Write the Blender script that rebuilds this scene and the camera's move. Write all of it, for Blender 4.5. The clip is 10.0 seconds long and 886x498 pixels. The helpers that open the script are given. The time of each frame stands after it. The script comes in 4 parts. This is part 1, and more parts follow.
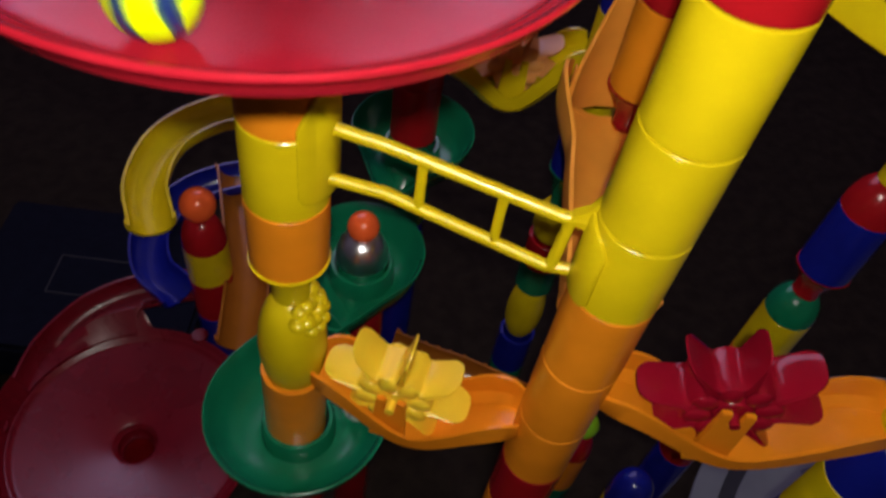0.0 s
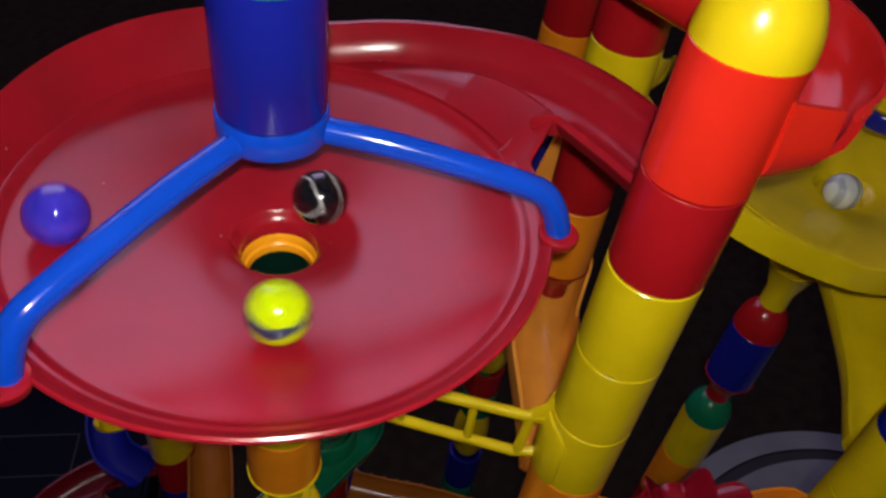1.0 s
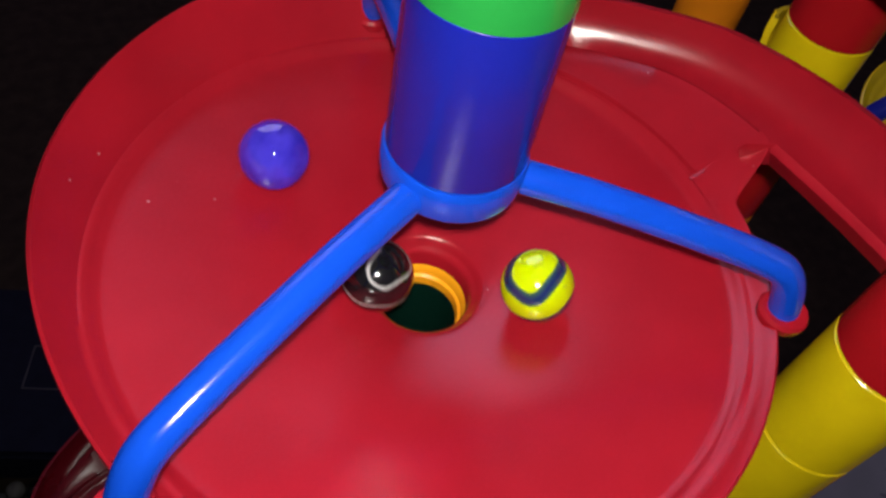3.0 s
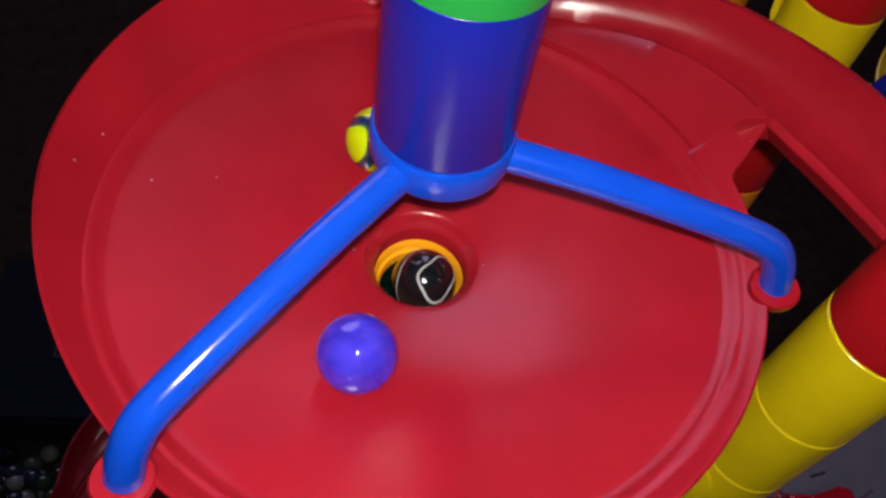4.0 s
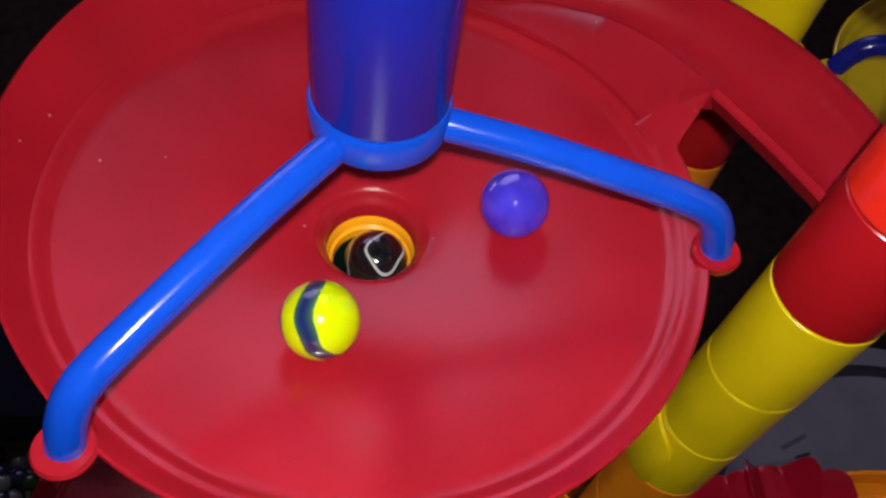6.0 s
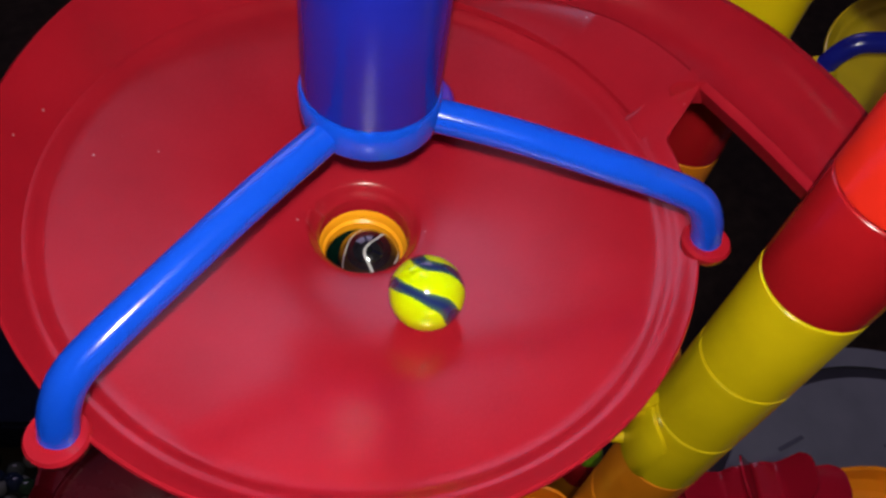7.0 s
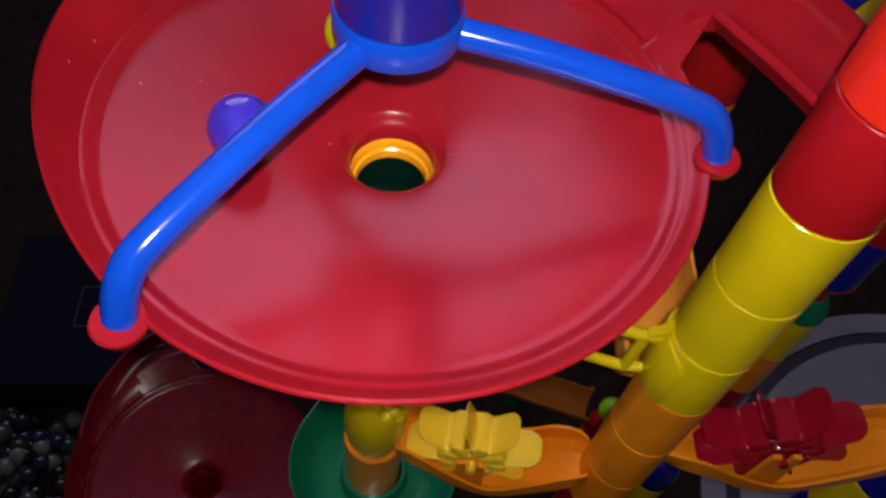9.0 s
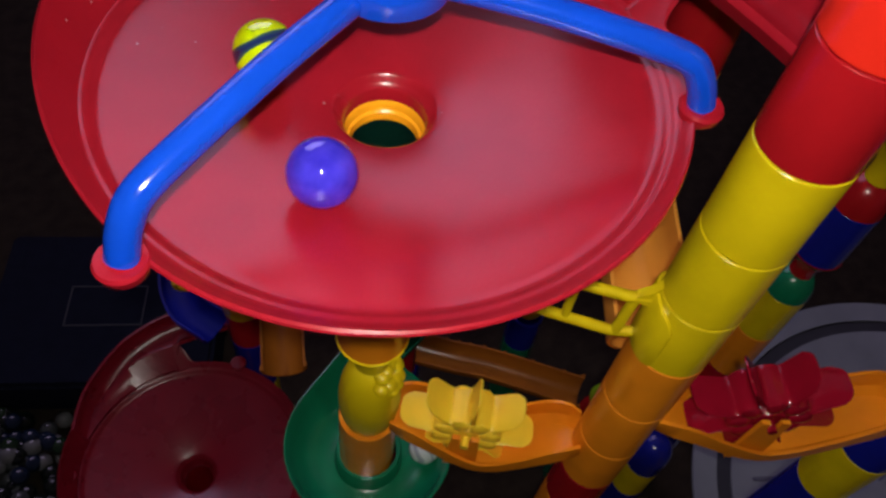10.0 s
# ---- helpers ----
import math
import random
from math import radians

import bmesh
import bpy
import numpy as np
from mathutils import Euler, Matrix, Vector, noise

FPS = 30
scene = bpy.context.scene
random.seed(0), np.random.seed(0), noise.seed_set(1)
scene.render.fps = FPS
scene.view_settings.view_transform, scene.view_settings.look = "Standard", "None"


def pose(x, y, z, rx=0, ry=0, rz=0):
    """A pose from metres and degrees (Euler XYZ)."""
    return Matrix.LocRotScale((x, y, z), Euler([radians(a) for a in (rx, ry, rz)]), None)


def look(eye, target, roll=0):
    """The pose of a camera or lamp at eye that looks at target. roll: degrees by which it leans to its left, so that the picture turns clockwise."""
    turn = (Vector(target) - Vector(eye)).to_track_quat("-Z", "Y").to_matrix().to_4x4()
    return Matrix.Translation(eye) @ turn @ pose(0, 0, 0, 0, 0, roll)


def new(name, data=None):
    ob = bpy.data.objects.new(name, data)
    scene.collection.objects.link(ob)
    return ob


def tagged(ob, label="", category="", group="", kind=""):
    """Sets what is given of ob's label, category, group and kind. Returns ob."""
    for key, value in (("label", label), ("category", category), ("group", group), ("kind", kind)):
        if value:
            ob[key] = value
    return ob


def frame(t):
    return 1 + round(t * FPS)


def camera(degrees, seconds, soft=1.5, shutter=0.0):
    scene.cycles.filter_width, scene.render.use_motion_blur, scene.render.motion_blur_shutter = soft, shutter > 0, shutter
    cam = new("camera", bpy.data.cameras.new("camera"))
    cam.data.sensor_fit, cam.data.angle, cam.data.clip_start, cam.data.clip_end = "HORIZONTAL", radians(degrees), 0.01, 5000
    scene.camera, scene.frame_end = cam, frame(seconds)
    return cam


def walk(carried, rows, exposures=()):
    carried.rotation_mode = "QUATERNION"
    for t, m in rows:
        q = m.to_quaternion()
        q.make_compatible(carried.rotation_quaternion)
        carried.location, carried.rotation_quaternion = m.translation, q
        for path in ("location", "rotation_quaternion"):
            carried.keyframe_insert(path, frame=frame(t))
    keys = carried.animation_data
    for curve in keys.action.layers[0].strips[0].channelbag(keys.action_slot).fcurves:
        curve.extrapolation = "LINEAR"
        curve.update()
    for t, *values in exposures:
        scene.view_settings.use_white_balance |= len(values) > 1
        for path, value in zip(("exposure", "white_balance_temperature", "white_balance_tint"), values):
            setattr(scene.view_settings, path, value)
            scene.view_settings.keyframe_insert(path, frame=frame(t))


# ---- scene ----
H = 0.56  # height of the upper bowl's rim above the floor

# ---- camera ----
cam = camera(59.6, 10.0, soft=2.7, shutter=0.18)
PATH = [
    (0.0, -0.0173, -0.1661, 0.6314, 39.21, -6.51, -15.15),
    (0.1, -0.0181, -0.1608, 0.6376, 40.53, -6.79, -16.54),
    (0.3, -0.0202, -0.1587, 0.6499, 42.89, -6.82, -19.34),
    (0.5, -0.0254, -0.1598, 0.6585, 44.16, -6.32, -22.62),
    (0.8, -0.0395, -0.1543, 0.6792, 44.80, -5.84, -24.20),
    (1.0, -0.0405, -0.1537, 0.6919, 46.00, -6.40, -25.26),
    (1.2, -0.0350, -0.1542, 0.7007, 44.65, -6.42, -23.58),
    (1.5, -0.0400, -0.1664, 0.6950, 45.00, -6.29, -20.55),
    (1.8, -0.0334, -0.1521, 0.7003, 42.92, -8.34, -16.47),
    (2.0, -0.0316, -0.1218, 0.7080, 38.26, -10.84, -15.36),
    (2.1, -0.0303, -0.1126, 0.7061, 37.14, -10.30, -15.71),
    (2.5, -0.0427, -0.0984, 0.6903, 37.13, -7.40, -19.07),
    (2.7, -0.0534, -0.0873, 0.6813, 38.06, -8.84, -21.54),
    (4.0, -0.0467, -0.0906, 0.6866, 35.22, -6.86, -20.17),
    (4.5, -0.0449, -0.0923, 0.6863, 35.40, -7.03, -20.83),
    (5.0, -0.0414, -0.0941, 0.6871, 35.01, -6.87, -20.88),
    (5.5, -0.0392, -0.0966, 0.6870, 34.93, -6.57, -21.16),
    (7.0, -0.0391, -0.1031, 0.6857, 35.68, -6.46, -21.89),
    (7.5, -0.0400, -0.1031, 0.6862, 34.71, -6.35, -21.73),
    (8.0, -0.0418, -0.1090, 0.6849, 35.11, -5.38, -21.55),
    (8.5, -0.0474, -0.1137, 0.6826, 35.31, -6.01, -21.89),
    (9.0, -0.0459, -0.1206, 0.6859, 34.35, -4.71, -21.11),
    (9.5, -0.0540, -0.1264, 0.6820, 35.69, -5.99, -22.60),
    (10.0, -0.0518, -0.1326, 0.6814, 35.09, -4.94, -22.35),
]
walk(cam, [(t, pose(x, y, z, a, b, c)) for t, x, y, z, a, b, c in PATH],
     exposures=((0.0, 0.18), (0.5, 0.08), (1.2, 0.03), (1.5, 0.10), (2.0, -0.12), (4.0, -0.10), (7.0, -0.12), (8.5, -0.04), (10.0, 0.08)))

# ---- world and light ----
world = bpy.data.worlds.new("night")
world.use_nodes = True
world.node_tree.nodes["Background"].inputs[0].default_value = (0.0012, 0.0013, 0.0016, 1)
scene.world = world


def lamp(name, kind, m, energy, colour, size, size_y=0.0):
    data = bpy.data.lights.new(name, kind)
    data.energy, data.color = energy, colour
    if kind == "AREA":
        data.shape, data.size, data.size_y = "RECTANGLE", size, size_y
    else:
        data.shadow_soft_size = size
    ob = new(name, data)
    ob.matrix_world = m
    return ob


# the dusk sky in the tall window beyond the toy
lamp("window_light", "AREA", look((0.15, 2.03, 2.16), (0.15, 0.0, 2.16), 0), 22.6, (0.76, 0.60, 1.0), 1.90, 1.72)


# ---- materials ----
def shader(name):
    m = bpy.data.materials.new(name)
    m.use_nodes = True
    nt = m.node_tree
    return m, nt, nt.nodes["Principled BSDF"]


def plastic(name, colour, rough=0.22, bump=0.04, sss=0.0, dust=0.0):
    """Moulded glossy plastic with faint mottling, fine scratches and, where asked, dust."""
    m, nt, p = shader(name)
    N, L = nt.nodes.new, nt.links.new
    co = N("ShaderNodeTexCoord")
    big, fine = N("ShaderNodeTexNoise"), N("ShaderNodeTexNoise")
    big.inputs["Scale"].default_value, big.inputs["Detail"].default_value = 38.0, 3.0
    fine.inputs["Scale"].default_value, fine.inputs["Detail"].default_value = 900.0, 4.0
    L(co.outputs["Object"], big.inputs["Vector"])
    L(co.outputs["Object"], fine.inputs["Vector"])
    ramp = N("ShaderNodeMapRange")
    ramp.inputs["From Min"].default_value, ramp.inputs["From Max"].default_value = 0.3, 0.7
    ramp.inputs["To Min"].default_value, ramp.inputs["To Max"].default_value = 0.88, 1.08
    L(big.outputs["Fac"], ramp.inputs["Value"])
    hsv = N("ShaderNodeHueSaturation")
    hsv.inputs["Color"].default_value = (*colour, 1)
    L(ramp.outputs["Result"], hsv.inputs["Value"])
    last = hsv.outputs["Color"]
    if dust:
        spots = N("ShaderNodeTexVoronoi")
        spots.inputs["Scale"].default_value = 150.0
        L(co.outputs["Object"], spots.inputs["Vector"])
        lim = N("ShaderNodeMapRange")
        lim.inputs["From Min"].default_value, lim.inputs["From Max"].default_value = 0.066, 0.030
        L(spots.outputs["Distance"], lim.inputs["Value"])
        pick = N("ShaderNodeMath")
        pick.operation = "GREATER_THAN"
        pick.inputs[1].default_value = 0.84
        sep = N("ShaderNodeSeparateColor")
        L(spots.outputs["Color"], sep.inputs["Color"])
        L(sep.outputs["Red"], pick.inputs[0])
        mul = N("ShaderNodeMath")
        mul.operation = "MULTIPLY"
        L(lim.outputs["Result"], mul.inputs[0])
        L(pick.outputs[0], mul.inputs[1])
        mix = N("ShaderNodeMix")
        mix.data_type = "RGBA"
        mix.inputs["B"].default_value = (0.42, 0.20, 0.20, 1)
        L(mul.outputs[0], mix.inputs["Factor"])
        L(last, mix.inputs["A"])
        last = mix.outputs["Result"]
    L(last, p.inputs["Base Color"])
    rr = N("ShaderNodeMapRange")
    rr.inputs["To Min"].default_value, rr.inputs["To Max"].default_value = rough * 0.75, rough * 1.35
    L(big.outputs["Fac"], rr.inputs["Value"])
    L(rr.outputs["Result"], p.inputs["Roughness"])
    b = N("ShaderNodeBump")
    b.inputs["Strength"].default_value, b.inputs["Distance"].default_value = bump, 0.0004
    L(fine.outputs["Fac"], b.inputs["Height"])
    L(b.outputs["Normal"], p.inputs["Normal"])
    p.inputs["IOR"].default_value = 1.48
    if sss:
        p.inputs["Subsurface Weight"].default_value = sss
        p.inputs["Subsurface Radius"].default_value = (1.0, 0.5, 0.3)
        p.inputs["Subsurface Scale"].default_value = 0.002
    return m


GLOW, _nt, _p = shader("torch lens")
_p.inputs["Base Color"].default_value = (0.9, 0.9, 0.9, 1)
_p.inputs["Emission Color"].default_value = (1.0, 0.95, 0.88, 1)
_p.inputs["Emission Strength"].default_value = 5000.0
RED = plastic("red plastic", (0.36, 0.007, 0.011))
BOWL_RED = plastic("red bowl plastic", (0.335, 0.0082, 0.018), rough=0.23, dust=1.0)
# the bowl red again, darkened: the lower bowl's dimness is in this colour
SHADED_RED = plastic("shaded red bowl plastic", (0.17, 0.004, 0.012), rough=0.27, dust=1.0)
SCARLET = plastic("scarlet plastic", (0.68, 0.022, 0.010))
POPPY = plastic("poppy red plastic", (0.50, 0.012, 0.011), rough=0.16)
ORANGE = plastic("orange plastic", (0.84, 0.26, 0.010))
YELLOW = plastic("yellow plastic", (0.70, 0.525, 0.0045))
PALE = plastic("pale yellow plastic", (1.0, 0.66, 0.032), rough=0.34, sss=0.15)
BLUE = plastic("dark blue plastic", (0.007, 0.012, 0.24))
SKY = plastic("bright blue plastic", (0.0040, 0.060, 0.54), rough=0.15)
GREEN = plastic("green plastic", (0.006, 0.17, 0.075))
# near-black green: the drain's inner shade is put into this colour
HOLE_GREEN = plastic("green darkened for the drain hole", (0.002, 0.018, 0.012))
LEAF = plastic("bright green plastic", (0.014, 0.20, 0.034))
LIME = plastic("lime plastic", (0.35, 0.75, 0.02))
CORAL = plastic("orange red plastic", (1.0, 0.14, 0.03))
CRIMSON = plastic("crimson plastic", (0.29, 0.005, 0.018), rough=0.11)


def matte(name, colour, second, scale, rough=0.8, bump=0.2):
    m, nt, p = shader(name)
    N, L = nt.nodes.new, nt.links.new
    co, a, r = N("ShaderNodeTexCoord"), N("ShaderNodeTexNoise"), N("ShaderNodeMix")
    a.inputs["Scale"].default_value, a.inputs["Detail"].default_value = scale, 8.0
    L(co.outputs["Object"], a.inputs["Vector"])
    r.data_type = "RGBA"
    r.inputs["A"].default_value, r.inputs["B"].default_value = (*colour, 1), (*second, 1)
    L(a.outputs["Fac"], r.inputs["Factor"])
    L(r.outputs["Result"], p.inputs["Base Color"])
    b = N("ShaderNodeBump")
    b.inputs["Strength"].default_value, b.inputs["Distance"].default_value = bump, 0.004
    L(a.outputs["Fac"], b.inputs["Height"])
    L(b.outputs["Normal"], p.inputs["Normal"])
    p.inputs["Roughness"].default_value = rough
    p.inputs["Specular IOR Level"].default_value = 0.12
    return m


CARPET = matte("dark carpet", (0.007, 0.0045, 0.0035), (0.034, 0.025, 0.016), 60.0, 0.95, 0.6)
WALL = matte("wall paint", (0.30, 0.28, 0.25), (0.36, 0.34, 0.31), 6.0)
PAPER = matte("printed card", (0.15, 0.165, 0.18), (0.29, 0.31, 0.33), 18.0, 0.6, 0.05)
INK = matte("dark ink", (0.03, 0.03, 0.035), (0.05, 0.05, 0.06), 40.0, 0.6, 0.05)
FADED = matte("faded ink", (0.10, 0.105, 0.13), (0.16, 0.165, 0.20), 30.0, 0.7, 0.05)
DULL_INK = matte("dull grey ink", (0.035, 0.036, 0.042), (0.055, 0.056, 0.065), 30.0, 0.7, 0.05)
MAROON = matte("maroon ink", (0.06, 0.008, 0.010), (0.08, 0.012, 0.014), 30.0, 0.6, 0.05)
AMBER = plastic("amber plastic", (0.92, 0.39, 0.012))
APRICOT = plastic("light orange plastic", (0.90, 0.36, 0.045))
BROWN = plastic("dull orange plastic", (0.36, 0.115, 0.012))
PEACH = plastic("peach plastic", (0.80, 0.36, 0.10), rough=0.35)
CHROME, _nt, _p = shader("chrome")
_p.inputs["Base Color"].default_value = (0.90, 0.90, 0.92, 1)
_p.inputs["Metallic"].default_value, _p.inputs["Roughness"].default_value = 1.0, 0.28
HEAP, _nt, _p = shader("mixed glass marbles")
_g, _r = _nt.nodes.new("ShaderNodeNewGeometry"), _nt.nodes.new("ShaderNodeValToRGB")
for _k, (_pos, _c) in enumerate(((0.0, (0.006, 0.009, 0.006)), (0.3, (0.008, 0.014, 0.030)), (0.55, (0.045, 0.050, 0.048)), (0.72, (0.012, 0.028, 0.012)), (0.88, (0.12, 0.12, 0.12)))):
    _e = _r.color_ramp.elements[_k] if _k < 2 else _r.color_ramp.elements.new(_pos)
    _e.position, _e.color = _pos, (*_c, 1)
_r.color_ramp.interpolation = "CONSTANT"
_nt.links.new(_g.outputs["Random Per Island"], _r.inputs["Fac"])
_nt.links.new(_r.outputs["Color"], _p.inputs["Base Color"])
_p.inputs["Roughness"].default_value = 0.06
CLOTH = matte("dark blue cloth", (0.003, 0.004, 0.010), (0.007, 0.009, 0.020), 90.0, 0.95, 0.5)


# ---- builders ----
def part(name, bm, material, parent=None, label=""):
    me = bpy.data.meshes.new(name)
    bmesh.ops.recalc_face_normals(bm, faces=bm.faces)
    for fc in bm.faces:
        fc.smooth = True
    bm.to_mesh(me)
    bm.free()
    me.materials.append(material)
    me.set_sharp_from_angle(angle=radians(38))
    ob = new(name, me)
    if parent:
        ob.parent = parent
    if label:
        tagged(ob, label)
    return ob


def thing(name, x, y, z, label, category, group=""):
    ob = new(name)
    ob.location = (x, y, z + H)
    ob.empty_display_size = 0.01
    return tagged(ob, label, category, group)


def lathe(bm, profile, seg=56, closed=True, at=(0, 0, 0)):
    """Turn (radius, height) points round the z axis."""
    rings = []
    for r, z in profile:
        rings.append([bm.verts.new((at[0] + r * math.cos(2 * math.pi * i / seg), at[1] + r * math.sin(2 * math.pi * i / seg), at[2] + z)) for i in range(seg)] if r > 1e-6
                     else [bm.verts.new((at[0], at[1], at[2] + z))])
    pairs = list(zip(rings, rings[1:])) + ([(rings[-1], rings[0])] if closed else [])
    for a, b in pairs:
        for i in range(seg):
            j = (i + 1) % seg
            vs = [a[i % len(a)], a[j % len(a)], b[j % len(b)], b[i % len(b)]]
            vs = list(dict.fromkeys(vs))
            if len(vs) > 2:
                bm.faces.new(vs)
    return bm


def sweep(bm, path, section, up=(0, 0, 1), caps=True):
    """Carry a closed section, given as (sideways, upward) points, along a path."""
    path = [Vector(p) for p in path]
    rings = []
    for i, p in enumerate(path):
        d = (path[min(i + 1, len(path) - 1)] - path[max(i - 1, 0)]).normalized()
        side = d.cross(Vector(up)).normalized()
        top = side.cross(d)
        sec = section(i / (len(path) - 1)) if callable(section) else section
        rings.append([bm.verts.new(p + side * a + top * b) for a, b in sec])
    n = len(rings[0])
    for a, b in zip(rings, rings[1:]):
        for i in range(n):
            j = (i + 1) % n
            bm.faces.new((a[i], a[j], b[j], b[i]))
    if caps:
        bm.faces.new(rings[0])
        bm.faces.new(rings[-1])
    return bm


def round_section(r, n=14):
    return [(r * math.cos(2 * math.pi * i / n), r * math.sin(2 * math.pi * i / n)) for i in range(n)]


def gutter(r=0.011, t=0.0016, wall=0.004, n=10):
    """An open half pipe: inner radius r, with straight walls above."""
    out = [(-(r + t), wall)] + [((r + t) * math.cos(math.pi + math.pi * i / n), (r + t) * math.sin(math.pi + math.pi * i / n)) for i in range(n + 1)] + [(r + t, wall)]
    inn = [(r, wall)] + [(r * math.cos(-math.pi * i / n), r * math.sin(-math.pi * i / n)) for i in range(n + 1)] + [(-r, wall)]
    return [(a, b + r) for a, b in out + inn]


def smooth(points, n=8):
    """A rounded path through the points."""
    P = [Vector(p) for p in points]
    P = [2 * P[0] - P[1]] + P + [2 * P[-1] - P[-2]]
    out = []
    for i in range(1, len(P) - 2):
        a, b, c, d = P[i - 1], P[i], P[i + 1], P[i + 2]
        for k in range(n):
            u = k / n
            out.append(0.5 * ((2 * b) + (c - a) * u + (2 * a - 5 * b + 4 * c - d) * u * u + (3 * b - a - 3 * c + d) * u ** 3))
    return out + [P[-2]]


TR = 0.0135


def tube_profile(z0, z1, r=TR):
    return [(r - 0.0007, z0), (r, z0 + 0.0007), (r, z1 - 0.0003), (r - 0.0003, z1), (r - 0.0022, z1), (r - 0.0022, z0)]


def ball_profile(r, z=0.0, n=14):
    return [(r * math.sin(math.pi * i / n), z - r * math.cos(math.pi * i / n)) for i in range(n + 1)]


def dome_profile(z, h=0.0165, r=TR, n=9):
    return [(0, z)] + [(r * math.cos(0.5 * math.pi * i / n) ** 0.8, z + h * math.sin(0.5 * math.pi * i / n)) for i in range(n)] + [(0, z + h)]


def funnel_profile(z0, z1, r0=0.007, r1=TR - 0.0004):
    zm = z0 + (z1 - z0) * 0.35
    return [(r0, z0), (r0, zm), (r1 - 0.001, z1 - 0.002), (r1 + 0.0008, z1), (r1 - 0.001, z1), (r0 - 0.0015, zm), (r0 - 0.0015, z0)]


def column(name, x, y, zbase, pieces, label, group="marble run towers"):
    """A stack of plastic pieces on one axis: (kind, low, high, material, note)."""
    top = thing(name, x, y, zbase, label, "toy tower", group)
    for kind, z0, z1, mat, note in pieces:
        a, b = z0 - zbase, z1 - zbase
        bm = bmesh.new()
        if kind == "tube":
            lathe(bm, tube_profile(a, b))
        elif kind == "dome":
            lathe(bm, dome_profile(a, b - a), closed=False)
        elif kind == "funnel":
            lathe(bm, funnel_profile(a, b))
        elif kind == "ball":
            lathe(bm, ball_profile((b - a) / 2, (a + b) / 2), closed=False, seg=28)
        elif kind == "egg":
            r, zc = (b - a) / 2, (a + b) / 2
            lathe(bm, [(0.0135 * math.sin(math.pi * i / 16) ** 0.75, zc - r * math.cos(math.pi * i / 16)) for i in range(17)], closed=False)
        part(kind, bm, mat, top, note)
    return top


# ---- setting ----
def room():
    bm = bmesh.new()
    n = 24
    grid = [[bm.verts.new((-2 + 4 * i / n, -2 + 3.98 * j / n, 0.0)) for i in range(n + 1)] for j in range(n + 1)]
    for j in range(n):
        for i in range(n):
            bm.faces.new((grid[j][i], grid[j][i + 1], grid[j + 1][i + 1], grid[j + 1][i]))
    tagged(part("floor", bm, CARPET), "dark brown carpet floor in a dim room", "floor", kind="structure")

    def block(name, lo, hi, mat, label):
        bm = bmesh.new()
        bmesh.ops.create_cube(bm, size=1)
        for v in bm.verts:
            v.co = Vector([lo[k] + (v.co[k] + 0.5) * (hi[k] - lo[k]) for k in range(3)])
        return tagged(part(name, bm, mat), label, name.split("_")[0], kind="structure")
    block("wall_south", (-2.1, -2.1, 0), (2.1, -2.0, 3.1), WALL, "plain wall in shade")
    block("wall_west", (-2.1, -2.0, 0), (-2.0, 1.98, 3.1), WALL, "plain wall in shade")
    block("wall_east", (2.0, -2.0, 0), (2.1, 1.98, 3.1), WALL, "plain wall in shade")
    block("ceiling", (-2.1, -2.1, 3.104), (2.1, 2.08, 3.2), WALL, "plain ceiling in shade")

    def ring(name, outer, inner, y0, y1, label, category):
        """An upright plate with a rectangular opening through it."""
        bm = bmesh.new()
        loops = []
        for (x0, x1, z0, z1) in (outer, inner):
            for y in (y0, y1):
                loops.append([bm.verts.new((x, y, z)) for x, z in ((x0, z0), (x1, z0), (x1, z1), (x0, z1))])
        of, ob, nf, nb = loops
        for k in range(4):
            j = (k + 1) % 4
            for u, v in ((of, nf), (ob, nb), (of, ob), (nf, nb)):
                bm.faces.new((u[k], u[j], v[j], v[k]))
        return tagged(part(name, bm, WALL), label, category, kind="structure")
    ring("wall_north", (-2.1, 2.1, 0.0, 3.1), (-0.84, 1.14, 1.26, 3.06), 1.98, 2.08, "plain wall with a tall window opening", "wall")
    ring("window_1", (-0.838, 1.138, 1.262, 3.058), (-0.80, 1.10, 1.30, 3.02), 2.00, 2.05, "painted frame of a tall window at dusk", "window")


room()

# ---- the funnel bowls ----
RING = 0.0666


def bowl_z(r):
    """The dish's height at a distance from its middle: steep at the drain, flatter outwards."""
    pts = [(0.0115, -0.0205, 0.36), (0.018, -0.0183, 0.30), (0.030, -0.0152, 0.228), (0.045, -0.0122, 0.184), (RING, -0.0085, 0.165)]
    for (a, za, sa), (b, zb, sb) in zip(pts, pts[1:]):
        if r <= b:
            h = b - a
            u = max(0.0, r - a) / h
            return (2 * u ** 3 - 3 * u * u + 1) * za + (u ** 3 - 2 * u * u + u) * h * sa + (-2 * u ** 3 + 3 * u * u) * zb + (u ** 3 - u * u) * h * sb
    return pts[-1][1]


